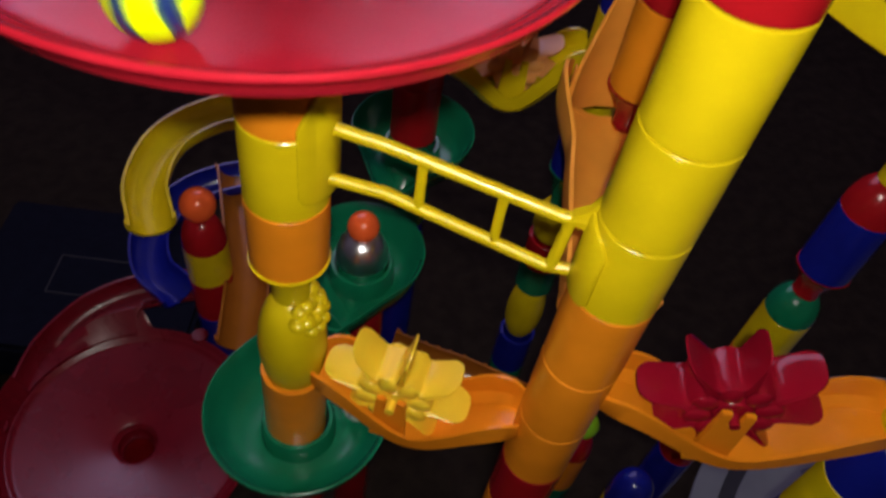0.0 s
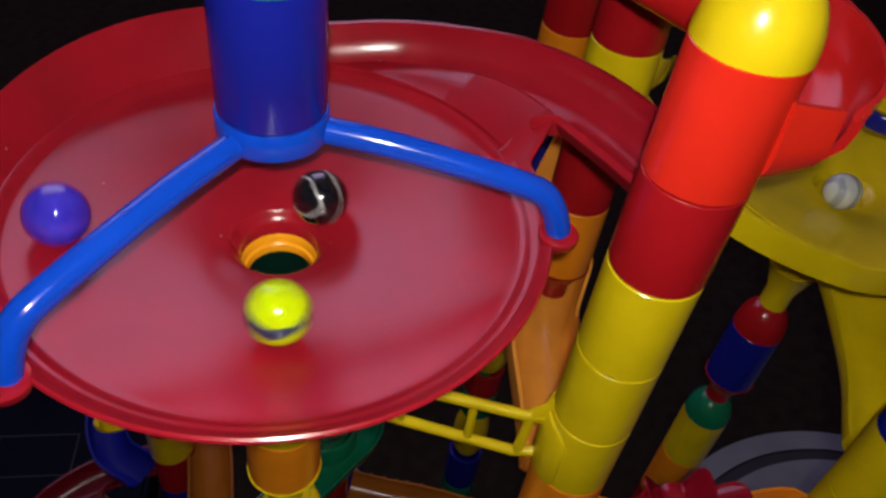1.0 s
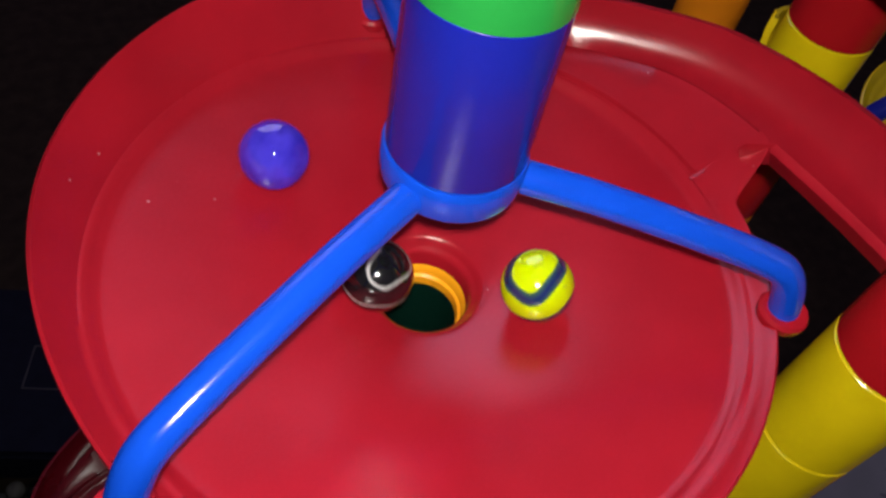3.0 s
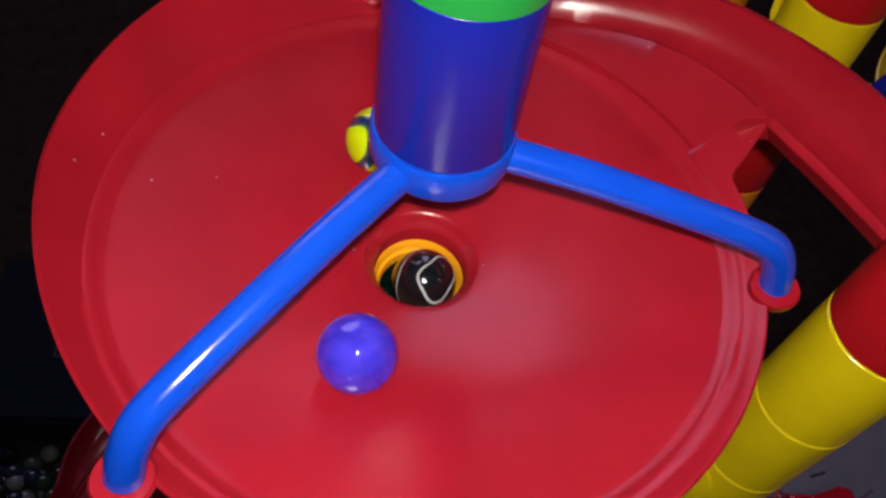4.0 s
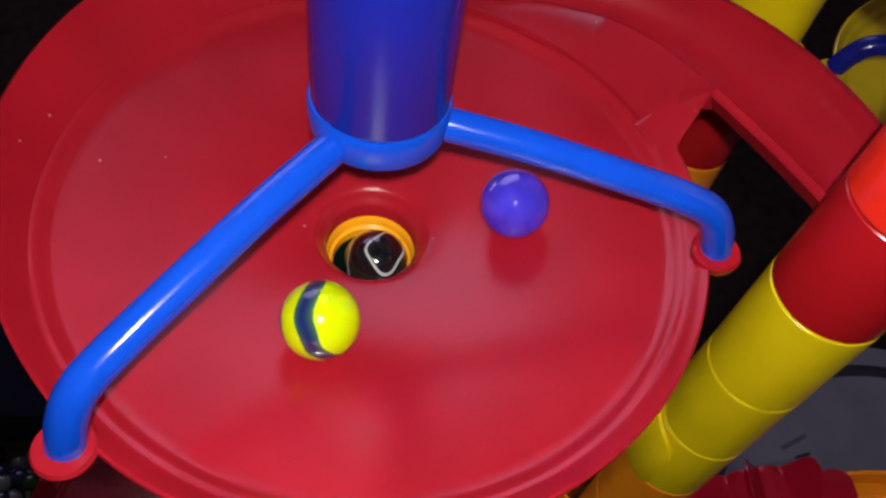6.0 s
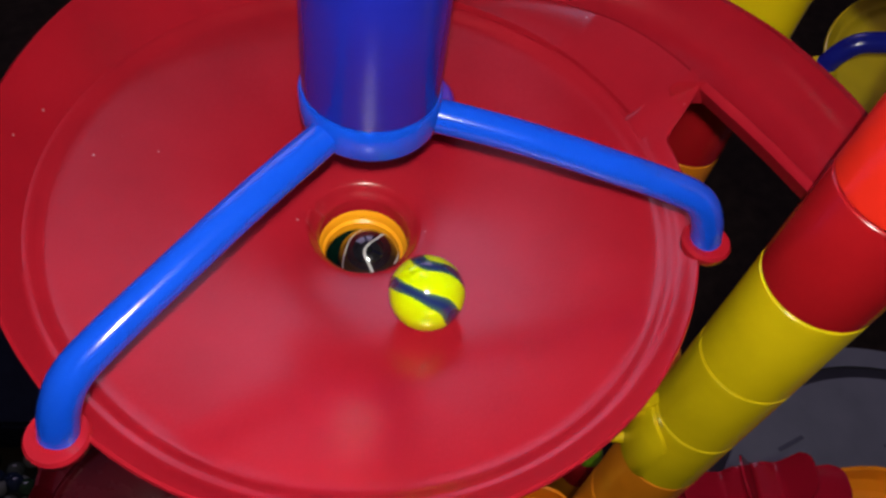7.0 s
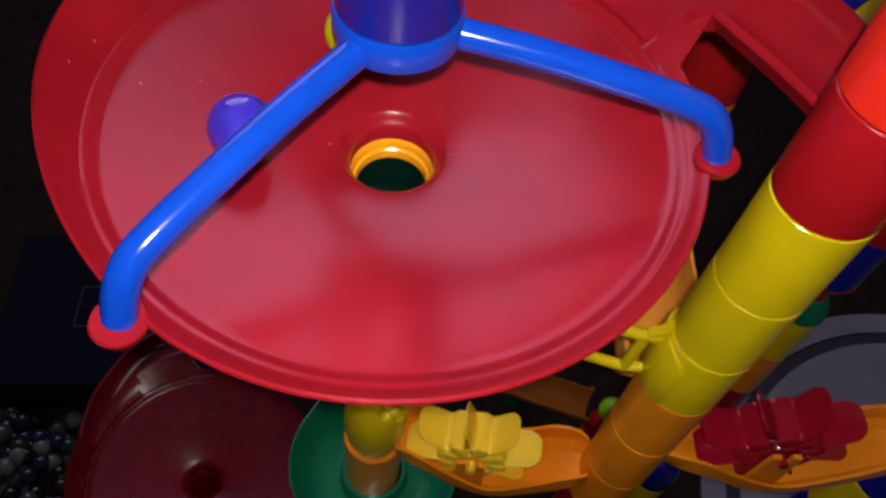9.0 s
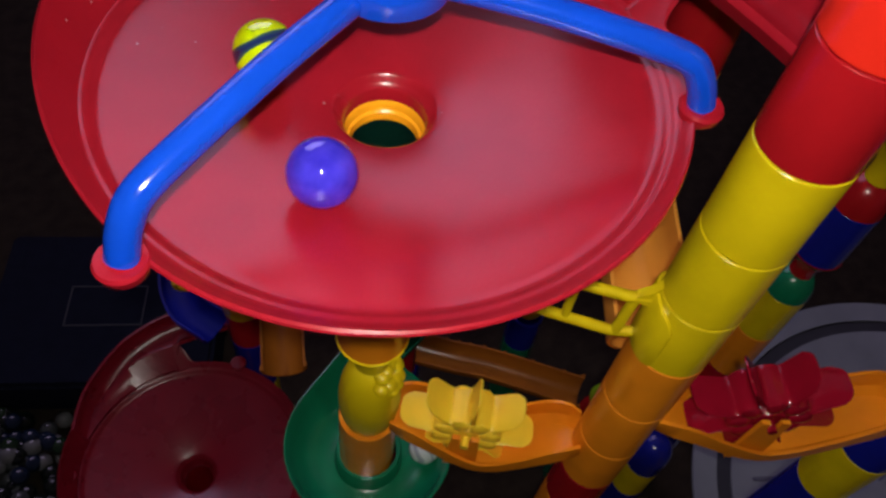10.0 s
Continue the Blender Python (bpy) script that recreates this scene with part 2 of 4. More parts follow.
def bowl_mesh(turn):
    """A wide dish with a rolled rim, a hole in the middle and a gap in the rim for the entry channel; turn: the way to the feeding tower."""
    bm = bmesh.new()
    seg = 360
    inner = [(0.0107, -0.0340), (0.0107, -0.0238), (0.0111, -0.0228), (0.0117, -0.0222), (0.0124, -0.0214), (0.0129, -0.0202)] + [(r, bowl_z(r)) for r in (0.0136, 0.0148, 0.016, 0.018, 0.020, 0.0225, 0.025, 0.028, 0.031, 0.0345, 0.038, 0.0415, 0.045, 0.049, 0.053, 0.057, 0.061, 0.0640)] + [(RING - 0.0008, -0.0087), (RING + 0.0002, -0.0083), (RING + 0.0011, -0.0075), (RING + 0.0019, -0.0068), (RING + 0.0026, -0.0064)]
    rim = [(0.0697, -0.0063), (0.0706, -0.0056), (0.0717, -0.0045), (0.0729, -0.0031), (0.0742, -0.0015), (0.0760, 0.0001), (0.0769, -0.0006), (0.0772, -0.0018), (0.0766, -0.0032)]
    under = [(0.0738, -0.0052), (0.0700, -0.0104), (0.0600, -0.0150), (0.0450, -0.0175), (0.0300, -0.0205), (0.0180, -0.0240), (0.0135, -0.0300)]
    rings = []
    for i in range(seg):
        a = 360.0 * i / seg
        d = (a - turn + 180) % 360 - 180  # degrees from the feeding tower
        # the rim climbs towards the back and is cut away where the channel comes in
        e = d % 360
        k = max(0.0, min(1.0, (255 - e) / 125.0)) if e > 85 else 0.0
        lift = 0.0115 * k * k * (3 - 2 * k)
        cut = 1.0 if 33 < d < 92 else 0.0
        flow = max(0.0, min(1.0, (d - 23) / 8.0)) if 23 < d <= 33 else 0.0
        # the rim is narrow in front and widens round the left side
        slim = max(0.0, min(1.0, (e - 185) / 50.0)) if e > 90 else 1.0
        slim = 1.0 - (0.35 + 0.08 * (max(0.0, min(1.0, (e - 265) / 55.0)) if e > 90 else 1.0)) * slim * slim * (3 - 2 * slim)
        flow = flow * flow * (3 - 2 * flow)
        row = []
        for r, z in inner:
            row.append((r, z))
        for k, (r, z) in enumerate(rim):
            if cut:
                row.append((RING + 0.0029 + 0.0002 * k, -0.0074 - 0.0001 * k))
            else:
                zz = z + lift * k / (len(rim) - 1) if k < 5 else z + lift * (1.0 if k < 8 else 0.6)
                # towards the channel the rim widens into an apron
                r = 0.0697 + (r - 0.0697) * slim
                zz = -0.0063 + (zz + 0.0063) * (1.0 - 1.25 * (1.0 - slim))
                rt = 0.0697 + 0.0151 * min(1.0, k / 6.0)
                zt = -0.0066 + 0.0122 * min(1.0, k / 6.0) - 0.0012 * max(0, k - 6)
                row.append((r + (rt - r) * flow, zz + (zt - zz) * flow))
        for r, z in under:
            row.append((min(r, RING + 0.0042) if cut else min(r, 0.0697 + 0.0041 * slim), z))
        c, s = math.cos(radians(a)), math.sin(radians(a))
        rings.append([bm.verts.new((r * c, r * s, z)) for r, z in row])
    n = len(rings[0])
    for i in range(seg):
        A, B = rings[i], rings[(i + 1) % seg]
        for k in range(n - 1):
            bm.faces.new((A[k], B[k], B[k + 1], A[k + 1]))
    return bm


def channel_mesh(turn, out=0.0):
    """The curved entry channel from the feeding tower into the bowl."""
    bm = bmesh.new()
    rows = []
    keys = [(-1, 0.1005, 0.1128, 0.0042), (7, 0.0960, 0.1114, 0.0038), (12, 0.0925, 0.1102, 0.0032), (18, 0.0890, 0.1088, 0.0027), (24, 0.0863, 0.1069, 0.0022), (30, 0.0846, 0.1050, 0.0017), (32, 0.0700, 0.1044, 0.0015),
            (50, 0.0688, 0.0982, -0.0008), (62, 0.0686, 0.0925, -0.0034), (74, 0.0686, 0.0878, -0.0056), (86, 0.0686, 0.0815, -0.0072), (95, 0.0686, 0.0775, -0.0078)]
    for i in range(64):
        d = -1 + 96 * i / 63
        for (a, *u), (b, *v) in zip(keys, keys[1:]):
            if d <= b + 1e-6:
                k = (d - a) / (b - a)
                ri, ro, z = [p + (q - p) * k for p, q in zip(u, v)]
                break
        far = max(0.0, 1.0 - max(0.0, d) / 75.0)
        ri, ro, z = ri + 0.3 * out * far, ro + out * far, z + 0.8 * out * far
        wall = 0.0128 - 0.0003 * min(1.0, max(0.0, d - 25) / 40.0)
        open_in = d > 31
        w = ro - ri
        if open_in:
            # a sloping apron from the dish up to a low crease, then the channel floor
            rc = min(0.0846 + out * far + 0.0020 * math.sin(math.pi * min(1.0, (d - 31) / 40.0)) - 0.0076 * (d - 31) / 64.0, ro - 0.0065)
            zc = z + 0.0008 + 0.0032 * max(0.0, 1 - (d - 31) / 45.0)
            inner = [(0.0691, -0.0070), (0.0697, -0.0071), (0.5 * (0.0694 + rc), 0.47 * -0.0072 + 0.53 * zc), (rc - 0.0006, zc), (rc + 0.0006, zc - 0.0002), (rc + 0.0016, z - 0.0003)]
            low = [(rc, z - 0.0035), (0.0688, -0.0100)]
        else:
            inner = [(ri, z + 0.0032), (ri + 0.0008, z + 0.0040), (ri + 0.0017, z + 0.0034), (ri + 0.0032, z + 0.0012), (ri + 0.0050, z - 0.0001), (ri + 0.0070, z - 0.0005)]
            low = [(ri + 0.0030, z - 0.0035), (ri - 0.0003, z + 0.0020)]
        sec = inner + [(ro - 0.0075, z), (ro - 0.0035, z + 0.003), (ro - 0.0016, z + wall * 0.7), (ro - 0.0012, z + wall), (ro + 0.0006, z + wall), (ro + 0.0006, z + wall - 0.003), (ro - 0.0005, z), (ro - 0.0060, z - 0.0035)] + low
        c, s = math.cos(radians(turn + d)), math.sin(radians(turn + d))
        rows.append((open_in, [bm.verts.new((r * c, r * s, zz)) for r, zz in sec]))
    n = len(rows[0][1])
    for (u, A), (v, B) in zip(rows, rows[1:]):
        for k in range(n):
            j = (k + 1) % n
            if u != v and (k < 4 or k > n - 3):
                continue  # the dish's own apron fills this corner
            bm.faces.new((A[k], A[j], B[j], B[k]))
    bm.faces.new(rows[0][1])
    bm.faces.new(rows[-1][1])
    return bm


def funnel_bowl(name, x, y, z, turn, mat, lip, label, out=0.0):
    top = thing(name, x, y, z, label, "toy bowl", "marble run bowls")
    dish = part("dish", bowl_mesh(turn), mat, top)
    part("entry_channel", channel_mesh(turn, out), mat, top)
    bm = bmesh.new()
    lathe(bm, [(0.0106, -0.0272), (0.0101, -0.0280), (0.0099, -0.0300), (0.0092, -0.0306), (0.0091, -0.0330), (0.0106, -0.0330)])
    part("outlet_ring", bm, lip, top, "amber ring inside the drain hole" if lip is AMBER else "")
    for a in (turn, turn - 120, turn + 112):
        bm = bmesh.new()
        far = 0.0771 if a == turn - 120 else 0.0752  # one lug stands further out
        lathe(bm, [(0, -0.0075), (0.0035, -0.0070), (0.0052, -0.0050), (0.0055, -0.0030), (0.0050, -0.0022), (0, -0.0020)], seg=28, closed=False, at=(far * math.cos(radians(a)), far * math.sin(radians(a)), 0))
        part("foot_lug", bm, mat, top)
    return top


funnel_bowl("funnel_bowl", 0, 0, 0, -30.0, BOWL_RED, AMBER, "glossy red plastic funnel bowl with rolling marbles")


def tripod():
    """Three bright blue arms over the bowl, with the dark blue tube and the green cap on their hub."""
    top = thing("tripod_post", 0, 0, 0, "blue three-armed post standing over the red bowl", "toy post")
    bm = bmesh.new()
    lathe(bm, [(0.0117, 0.0172), (0.0134, 0.0178), (0.0137, 0.0186), (0.0137, 0.0242), (0.0133, 0.0248), (0.0117, 0.0248)])
    part("hub", bm, SKY, top)
    for a in (-30, -150, 82):
        c, s = math.cos(radians(a)), math.sin(radians(a))
        pts = [(0.0125, 0.0198), (0.030, 0.0180), (0.050, 0.0145), (0.0630, 0.0117), (0.0690, 0.0092), (0.0726, 0.0040), (0.0748, -0.0022)]
        long = 1.025 if a == -150 else 1.0
        path = smooth([(r * long * c, r * long * s, z) for r, z in pts], 5)
        bm = bmesh.new()
        sweep(bm, path, round_section(0.0034, 18), up=(-s, c, 0))
        part("arm", bm, SKY, top)
    bm = bmesh.new()
    lathe(bm, tube_profile(0.0246, 0.0580, 0.0131))
    part("tube", bm, BLUE, top, "dark blue tube")
    bm = bmesh.new()
    lathe(bm, dome_profile(0.0580, 0.016, TR - 0.0003), closed=False)
    part("cap", bm, LEAF, top, "bright green domed cap")
    return top


tripod()

# ---- towers ----
T1 = (0.0886, -0.0524)
TALL = column("support_tower", *T1, -0.56, [
    ("tube", -0.56, -0.3850, YELLOW, ""), ("tube", -0.3850, -0.3390, BLUE, ""), ("tube", -0.3390, -0.3010, RED, ""), ("tube", -0.3010, -0.2640, ORANGE, ""), ("tube", -0.2638, -0.2256, RED, ""),
    ("tube", -0.2254, -0.1876, ORANGE, ""), ("tube", -0.1874, -0.1482, ORANGE, ""), ("tube", -0.1480, -0.1092, ORANGE, ""),
    ("tube", -0.1090, -0.0772, YELLOW, ""), ("tube", -0.0770, -0.0435, YELLOW, ""), ("tube", -0.0433, -0.0082, YELLOW, ""), ("tube", -0.0080, 0.0234, RED, ""),
    ("tube", 0.0236, 0.0580, SCARLET, "scarlet tube with a side outlet"), ("dome", 0.0582, 0.0755, YELLOW, "round yellow cap"), ("ball", 0.0745, 0.0865, LIME, "small lime ball knob"),
], "tall tower of red, yellow and orange plastic tubes")
LEAN = column("support_tower", -0.0078, 0, -0.56, [
    ("tube", -0.56, -0.39, BLUE, ""), ("tube", -0.39, -0.30, RED, ""), ("tube", -0.30, -0.262, GREEN, ""), ("tube", -0.262, -0.211, ORANGE, ""), ("egg", -0.2230, -0.160, YELLOW, "smooth yellow egg-shaped piece"), ("funnel", -0.1585, -0.1372, YELLOW, ""),
    ("tube", -0.1365, -0.1067, ORANGE, ""), ("tube", -0.1065, -0.0740, YELLOW, ""), ("tube", -0.0738, -0.030, ORANGE, ""),
], "orange and yellow tube tower under the red bowl")
LEAN.rotation_euler = (0, radians(0.80), 0)


# an added closed liner that hides the lit tube and darkens the drain
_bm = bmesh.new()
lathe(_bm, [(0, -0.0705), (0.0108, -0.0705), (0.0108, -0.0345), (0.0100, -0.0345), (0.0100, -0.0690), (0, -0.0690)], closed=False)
tagged(part("drain_liner", _bm, HOLE_GREEN), "dark green liner added to darken the drain hole", "cup").location = (0, 0, H)


def ladder():
    top = thing("ladder_brace", 0, 0, -0.1, "yellow plastic ladder bracing two towers", "toy ladder")
    d = Vector((T1[0], T1[1], 0))
    span = d.length
    d.normalize()

    def at(r, z):
        return d * r + Vector((0, 0, z + 0.1))
    rails = ((0.0142, -0.0750, -0.0845), (0.0125, -0.0930, -0.1068))
    near = Vector((d.y, -d.x, 0))
    for r0, za, zb in rails:
        bm = bmesh.new()
        lead = [at(0.0135, za + 0.0008) + near * 0.0015] if za > -0.08 else [at(0.0120, za + 0.0014) + near * 0.0040]
        sweep(bm, lead + [at(0.03, za + (zb - za) * 0.2), at(span - 0.022, zb - 0.0005), at(span - 0.0125, zb + 0.0012)], round_section(0.0020, 12))
        part("rail", bm, YELLOW, top)
    for r in (0.040, 0.064):
        u = (r - 0.014) / (span - 0.027)
        bm = bmesh.new()
        sweep(bm, [at(r, -0.0930 - 0.0138 * u), at(r, -0.0750 - 0.0095 * u)], round_section(0.0016, 10), up=(1, 0, 0))
        part("rung", bm, YELLOW, top)
    # an upright joins the rails before the tall tower
    bm = bmesh.new()
    sweep(bm, [at(span - 0.0205, -0.1068), at(span - 0.0192, -0.0838)], round_section(0.0019, 12), up=(1, 0, 0))
    part("upright", bm, YELLOW, top)

    def sleeve(x, y, facing, spread, z0, z1, crest, name):
        """A snap-on sleeve of part of a turn, whose upper edge rises in the middle."""
        bm = bmesh.new()
        rows = []
        n = 28
        for i in range(n + 1):
            u = -1 + 2 * i / n
            g = radians(facing + spread * u)
            up = z1 + crest * (1 - u * u) ** 2 - 0.004 * abs(u) ** 8
            lo = z0 + 0.003 * abs(u) ** 8
            rows.append([bm.verts.new((x + q * math.cos(g), y + q * math.sin(g), z + 0.1)) for q, z in ((0.0137, lo), (0.0147, lo), (0.0150, lo + 0.0008), (0.0150, up - 0.0008), (0.0146, up), (0.0137, up))])
        for A, B in zip(rows, rows[1:]):
            for k in range(6):
                bm.faces.new((A[k], A[(k + 1) % 6], B[(k + 1) % 6], B[k]))
        bm.faces.new(rows[0])
        bm.faces.new(rows[-1])
        part(name, bm, YELLOW, top)
    toward = math.degrees(math.atan2(d.y, d.x))
    sleeve(0, 0, toward - 18, 40, -0.0985, -0.0660, 0.009, "clip")
    sleeve(T1[0], T1[1], toward + 180, 56, -0.1088, -0.0815, 0.003, "clip")
    # a gusset carries the upper rail into the tall tower
    bm = bmesh.new()
    rim = [(span - 0.0195, -0.0858), (span - 0.0135, -0.0868), (span - 0.0135, -0.0750), (span - 0.0155, -0.0790), (span - 0.0195, -0.0826)]
    two = [[bm.verts.new(at(r, z) + near * e) for r, z in rim] for e in (-0.0016, 0.0016)]
    for k in range(len(rim)):
        bm.faces.new((two[0][k], two[0][(k + 1) % len(rim)], two[1][(k + 1) % len(rim)], two[1][k]))
    bm.faces.new(two[0])
    bm.faces.new(two[1])
    part("gusset", bm, YELLOW, top)


ladder()


# ---- wheel tracks ----
WHEELS = []


def paddle_mesh(r):
    """One paddle of a wheel that turns on the local y axis, with the hollow scoops on both sides of it."""
    bm = bmesh.new()
    nf, nv = 27, 13
    outer = []
    for i in range(nf):
        x = -1 + 2 * i / (nf - 1)
        x = math.copysign(abs(x) ** 2.4, x)
        k = max(0.0, 1 - max(0.0, abs(x) - 0.04) / 0.96)
        rr = r * 0.50 + r * 0.50 * k ** 8.0
        a = radians(22.5) * x
        half = 0.0086 - 0.0004 * k ** 6
        row = []
        for j in range(nv):
            v = -1 + 2 * j / (nv - 1)
            q = rr - 0.0048 * (abs(v) ** 4) * k ** 3
            row.append(bm.verts.new((q * math.cos(a), v * half, q * math.sin(a))))
        outer.append(row)
    for A, B in zip(outer, outer[1:]):
        for j in range(nv - 1):
            bm.faces.new((A[j], A[j + 1], B[j + 1], B[j]))
    for j, y in ((0, -0.0078), (nv - 1, 0.0078)):
        mid, low = [], []
        for i in range(nf):
            p = outer[i][j].co
            a = math.atan2(p.z, p.x)
            rr = max(0.010, math.hypot(p.x, p.z) - 0.0016)
            mid.append(bm.verts.new((rr * math.cos(a), y, rr * math.sin(a))))
            low.append(bm.verts.new((0.0060 * math.cos(a), y * 0.70, 0.0060 * math.sin(a))))
        for i in range(nf - 1):
            bm.faces.new((outer[i][j], outer[i + 1][j], mid[i + 1], mid[i]))
            bm.faces.new((mid[i], mid[i + 1], low[i + 1], low[i]))
    return bm


def paddle_wheel(parent, r, mat, label, blades=8):
    bm = bmesh.new()
    lathe(bm, [(0, -0.0135), (0.0019, -0.0135), (0.0019, -0.0088), (0.0064, -0.0088), (0.0070, -0.0080), (0.0070, 0.0080), (0.0064, 0.0088), (0.0019, 0.0088), (0.0019, 0.0135), (0, 0.0135)], seg=40, closed=False)
    for v in bm.verts:
        v.co = Vector((v.co.x, v.co.z, v.co.y))
    w = part("wheel", bm, mat, parent, label)
    pm = paddle_mesh(r)
    for y in (-0.0080, 0.0080):
        m = Matrix.Rotation(radians(22.5), 4, "Y") @ Matrix.Translation((r * 0.36, y, 0)) @ Matrix.Diagonal((1.3, 0.42, 1.0, 1))
        bmesh.ops.create_icosphere(pm, subdivisions=2, radius=0.0040, matrix=m)
    first = part("paddle", pm, mat, w)
    for k in range(1, blades):
        ob = new("paddle", first.data)
        ob.parent = w
        ob.matrix_basis = Matrix.Rotation(2 * math.pi * k / blades, 4, "Y")
    return w


def wheel_track(a, b, z0, dip, z1, mat, wmat, label, wlabel, spin, wr=0.029, place=0.5, sink=0.0):
    """A sagging channel between two towers with a paddle wheel in forks at its middle."""
    a, b = Vector((*a, 0)), Vector((*b, 0))
    d = (b - a)
    span = d.length
    d.normalize()
    side = Vector((-d.y, d.x, 0))
    top = thing("wheel_track", a.x, a.y, z0, label, "toy track", "wheel tracks")
    zm = min(z0, z1) - dip
    path = []
    n = 30
    for i in range(n + 1):
        u = i / n
        r = 0.0105 + (span - 0.021) * u
        f = 0.5 - 0.5 * math.cos(2 * math.pi * u)
        path.append(d * r + Vector((0, 0, (z0 + (z1 - z0) * u) * (1 - f) + zm * f - z0)))

    def sec(u):
        end = max(0.0, (abs(2 * u - 1) - 0.62) / 0.38)
        w = 0.0102 + 0.0030 * math.sin(math.pi * u) ** 0.6 - 0.0030 * end ** 3
        h = 0.0108 + 0.0030 * end * (2 - end) - 0.0030 * end ** 6
        return [(-w - 0.0015, h), (-w - 0.001, 0.003), (-w + 0.004, -0.0022), (w - 0.004, -0.0022), (w + 0.001, 0.003), (w + 0.0015, h), (w, h), (w - 0.0008, 0.0036), (w - 0.0045, 0.0), (-w + 0.0045, 0.0), (-w + 0.0008, 0.0036), (-w, h)]
    bm = bmesh.new()
    sweep(bm, path, sec)
    part("channel", bm, mat, top)
    mid = d * span * place
    axle = zm - z0 + wr + 0.0015 - sink
    for sgn in (-1, 1):
        # a tapered plate with a notch for the axle
        bm = bmesh.new()
        out = [(-0.0075, 0.002), (0.0075, 0.002), (0.0058, axle - (zm - z0) + 0.0050), (0.0024, axle - (zm - z0) + 0.0050), (0.0022, axle - (zm - z0) - 0.0010), (-0.0022, axle - (zm - z0) - 0.0010), (-0.0024, axle - (zm - z0) + 0.0050), (-0.0058, axle - (zm - z0) + 0.0050)]
        two = [[bm.verts.new(mid + d * a2 + side * (sgn * (0.0100 + e)) + Vector((0, 0, zm - z0 + h))) for a2, h in out] for e in (0.0, 0.0020)]
        for k in range(len(out)):
            bm.faces.new((two[0][k], two[0][(k + 1) % len(out)], two[1][(k + 1) % len(out)], two[1][k]))
        bm.faces.new(two[0])
        bm.faces.new(two[1])
        part("fork", bm, mat, top)
    w = paddle_wheel(top, wr, wmat, wlabel)
    WHEELS.append((w, mid + Vector((0, 0, axle)), math.degrees(math.atan2(d.y, d.x)), spin))
    return top


BD = (0.208, -0.097)
T2 = (0.144, 0.043)
T3 = (0.1775, 0.120)
R1 = (0.086, 0.150)
YB = (0.260, 0.004)
wheel_track((-0.003, 0), T1, -0.208, 0.019, -0.203, ORANGE, PALE, "orange sagging track with a pale yellow paddle wheel", "pale yellow paddle wheel", ((0, 8), (0.5, 14), (8.5, 18), (8.8, 21), (9.0, 33), (9.4, 33), (10, 50)), 0.0300, 0.42, 0.005)
wheel_track(T1, BD, -0.170, 0.020, -0.164, ORANGE, CRIMSON, "orange sagging track with a crimson paddle wheel", "crimson paddle wheel", ((0, 0), (0.5, 8), (10, 12)), 0.0330, 0.430, 0.002)
wheel_track(R1, T3, -0.179, 0.018, -0.165, YELLOW, PEACH, "yellow sagging track with a peach paddle wheel", "peach paddle wheel", ((0, 15), (10, 20)), 0.0260)

# ---- more towers ----
column("support_tower", *BD, -0.56, [
    ("tube", -0.56, -0.340, YELLOW, ""), ("tube", -0.340, -0.303, BLUE, ""), ("tube", -0.303, -0.250, BLUE, ""), ("tube", -0.250, -0.207, YELLOW, ""), ("tube", -0.207, -0.170, BLUE, ""),
    ("tube", -0.170, -0.135, YELLOW, ""), ("tube", -0.135, -0.095, YELLOW, ""), ("dome", -0.095, -0.077, BLUE, "round dark blue cap"),
], "blue and yellow tube tower with a blue cap")
column("support_tower", *YB, -0.56, [
    ("tube", -0.56, -0.420, BLUE, ""), ("tube", -0.420, -0.340, RED, ""), ("tube", -0.340, -0.290, ORANGE, ""), ("tube", -0.290, -0.247, YELLOW, ""), ("dome", -0.247, -0.2285, GREEN, "round green cap"),
    ("funnel", -0.2290, -0.2090, RED, ""), ("tube", -0.2090, -0.1670, BLUE, ""), ("dome", -0.1670, -0.1470, RED, "round red cap"), ("funnel", -0.1475, -0.1180, YELLOW, ""), ("tube", -0.1180, -0.0820, YELLOW, ""),
], "striped tube tower with green and red caps")
column("support_tower", *T2, -0.150, [
    ("funnel", -0.1345, -0.1153, RED, ""), ("tube", -0.1153, -0.0766, ORANGE, ""), ("tube", -0.0766, -0.0388, RED, ""), ("tube", -0.0388, -0.0010, YELLOW, ""), ("tube", -0.0010, 0.0277, RED, ""), ("tube", 0.0277, 0.0530, ORANGE, ""),
], "red, yellow and orange tubes over a red spout")
column("support_tower", *T3, -0.56, [
    ("tube", -0.56, -0.460, GREEN, ""), ("tube", -0.460, -0.4175, BLUE, ""), ("egg", -0.4200, -0.3560, YELLOW, "smooth yellow egg-shaped piece"), ("tube", -0.3560, -0.3300, GREEN, ""), ("tube", -0.3300, -0.3050, RED, ""), ("egg", -0.3080, -0.2720, YELLOW, ""), ("funnel", -0.2800, -0.2430, GREEN, "green cup"),
    ("tube", -0.2430, -0.2050, BLUE, ""), ("tube", -0.2050, -0.1850, YELLOW, ""), ("tube", -0.1850, -0.1350, YELLOW, ""), ("tube", -0.1350, -0.0880, BLUE, ""), ("tube", -0.0880, -0.0400, ORANGE, ""), ("tube", -0.0400, 0.000, RED, ""), ("tube", 0.0, 0.040, RED, ""),
], "far tower of orange, blue and green tubes")
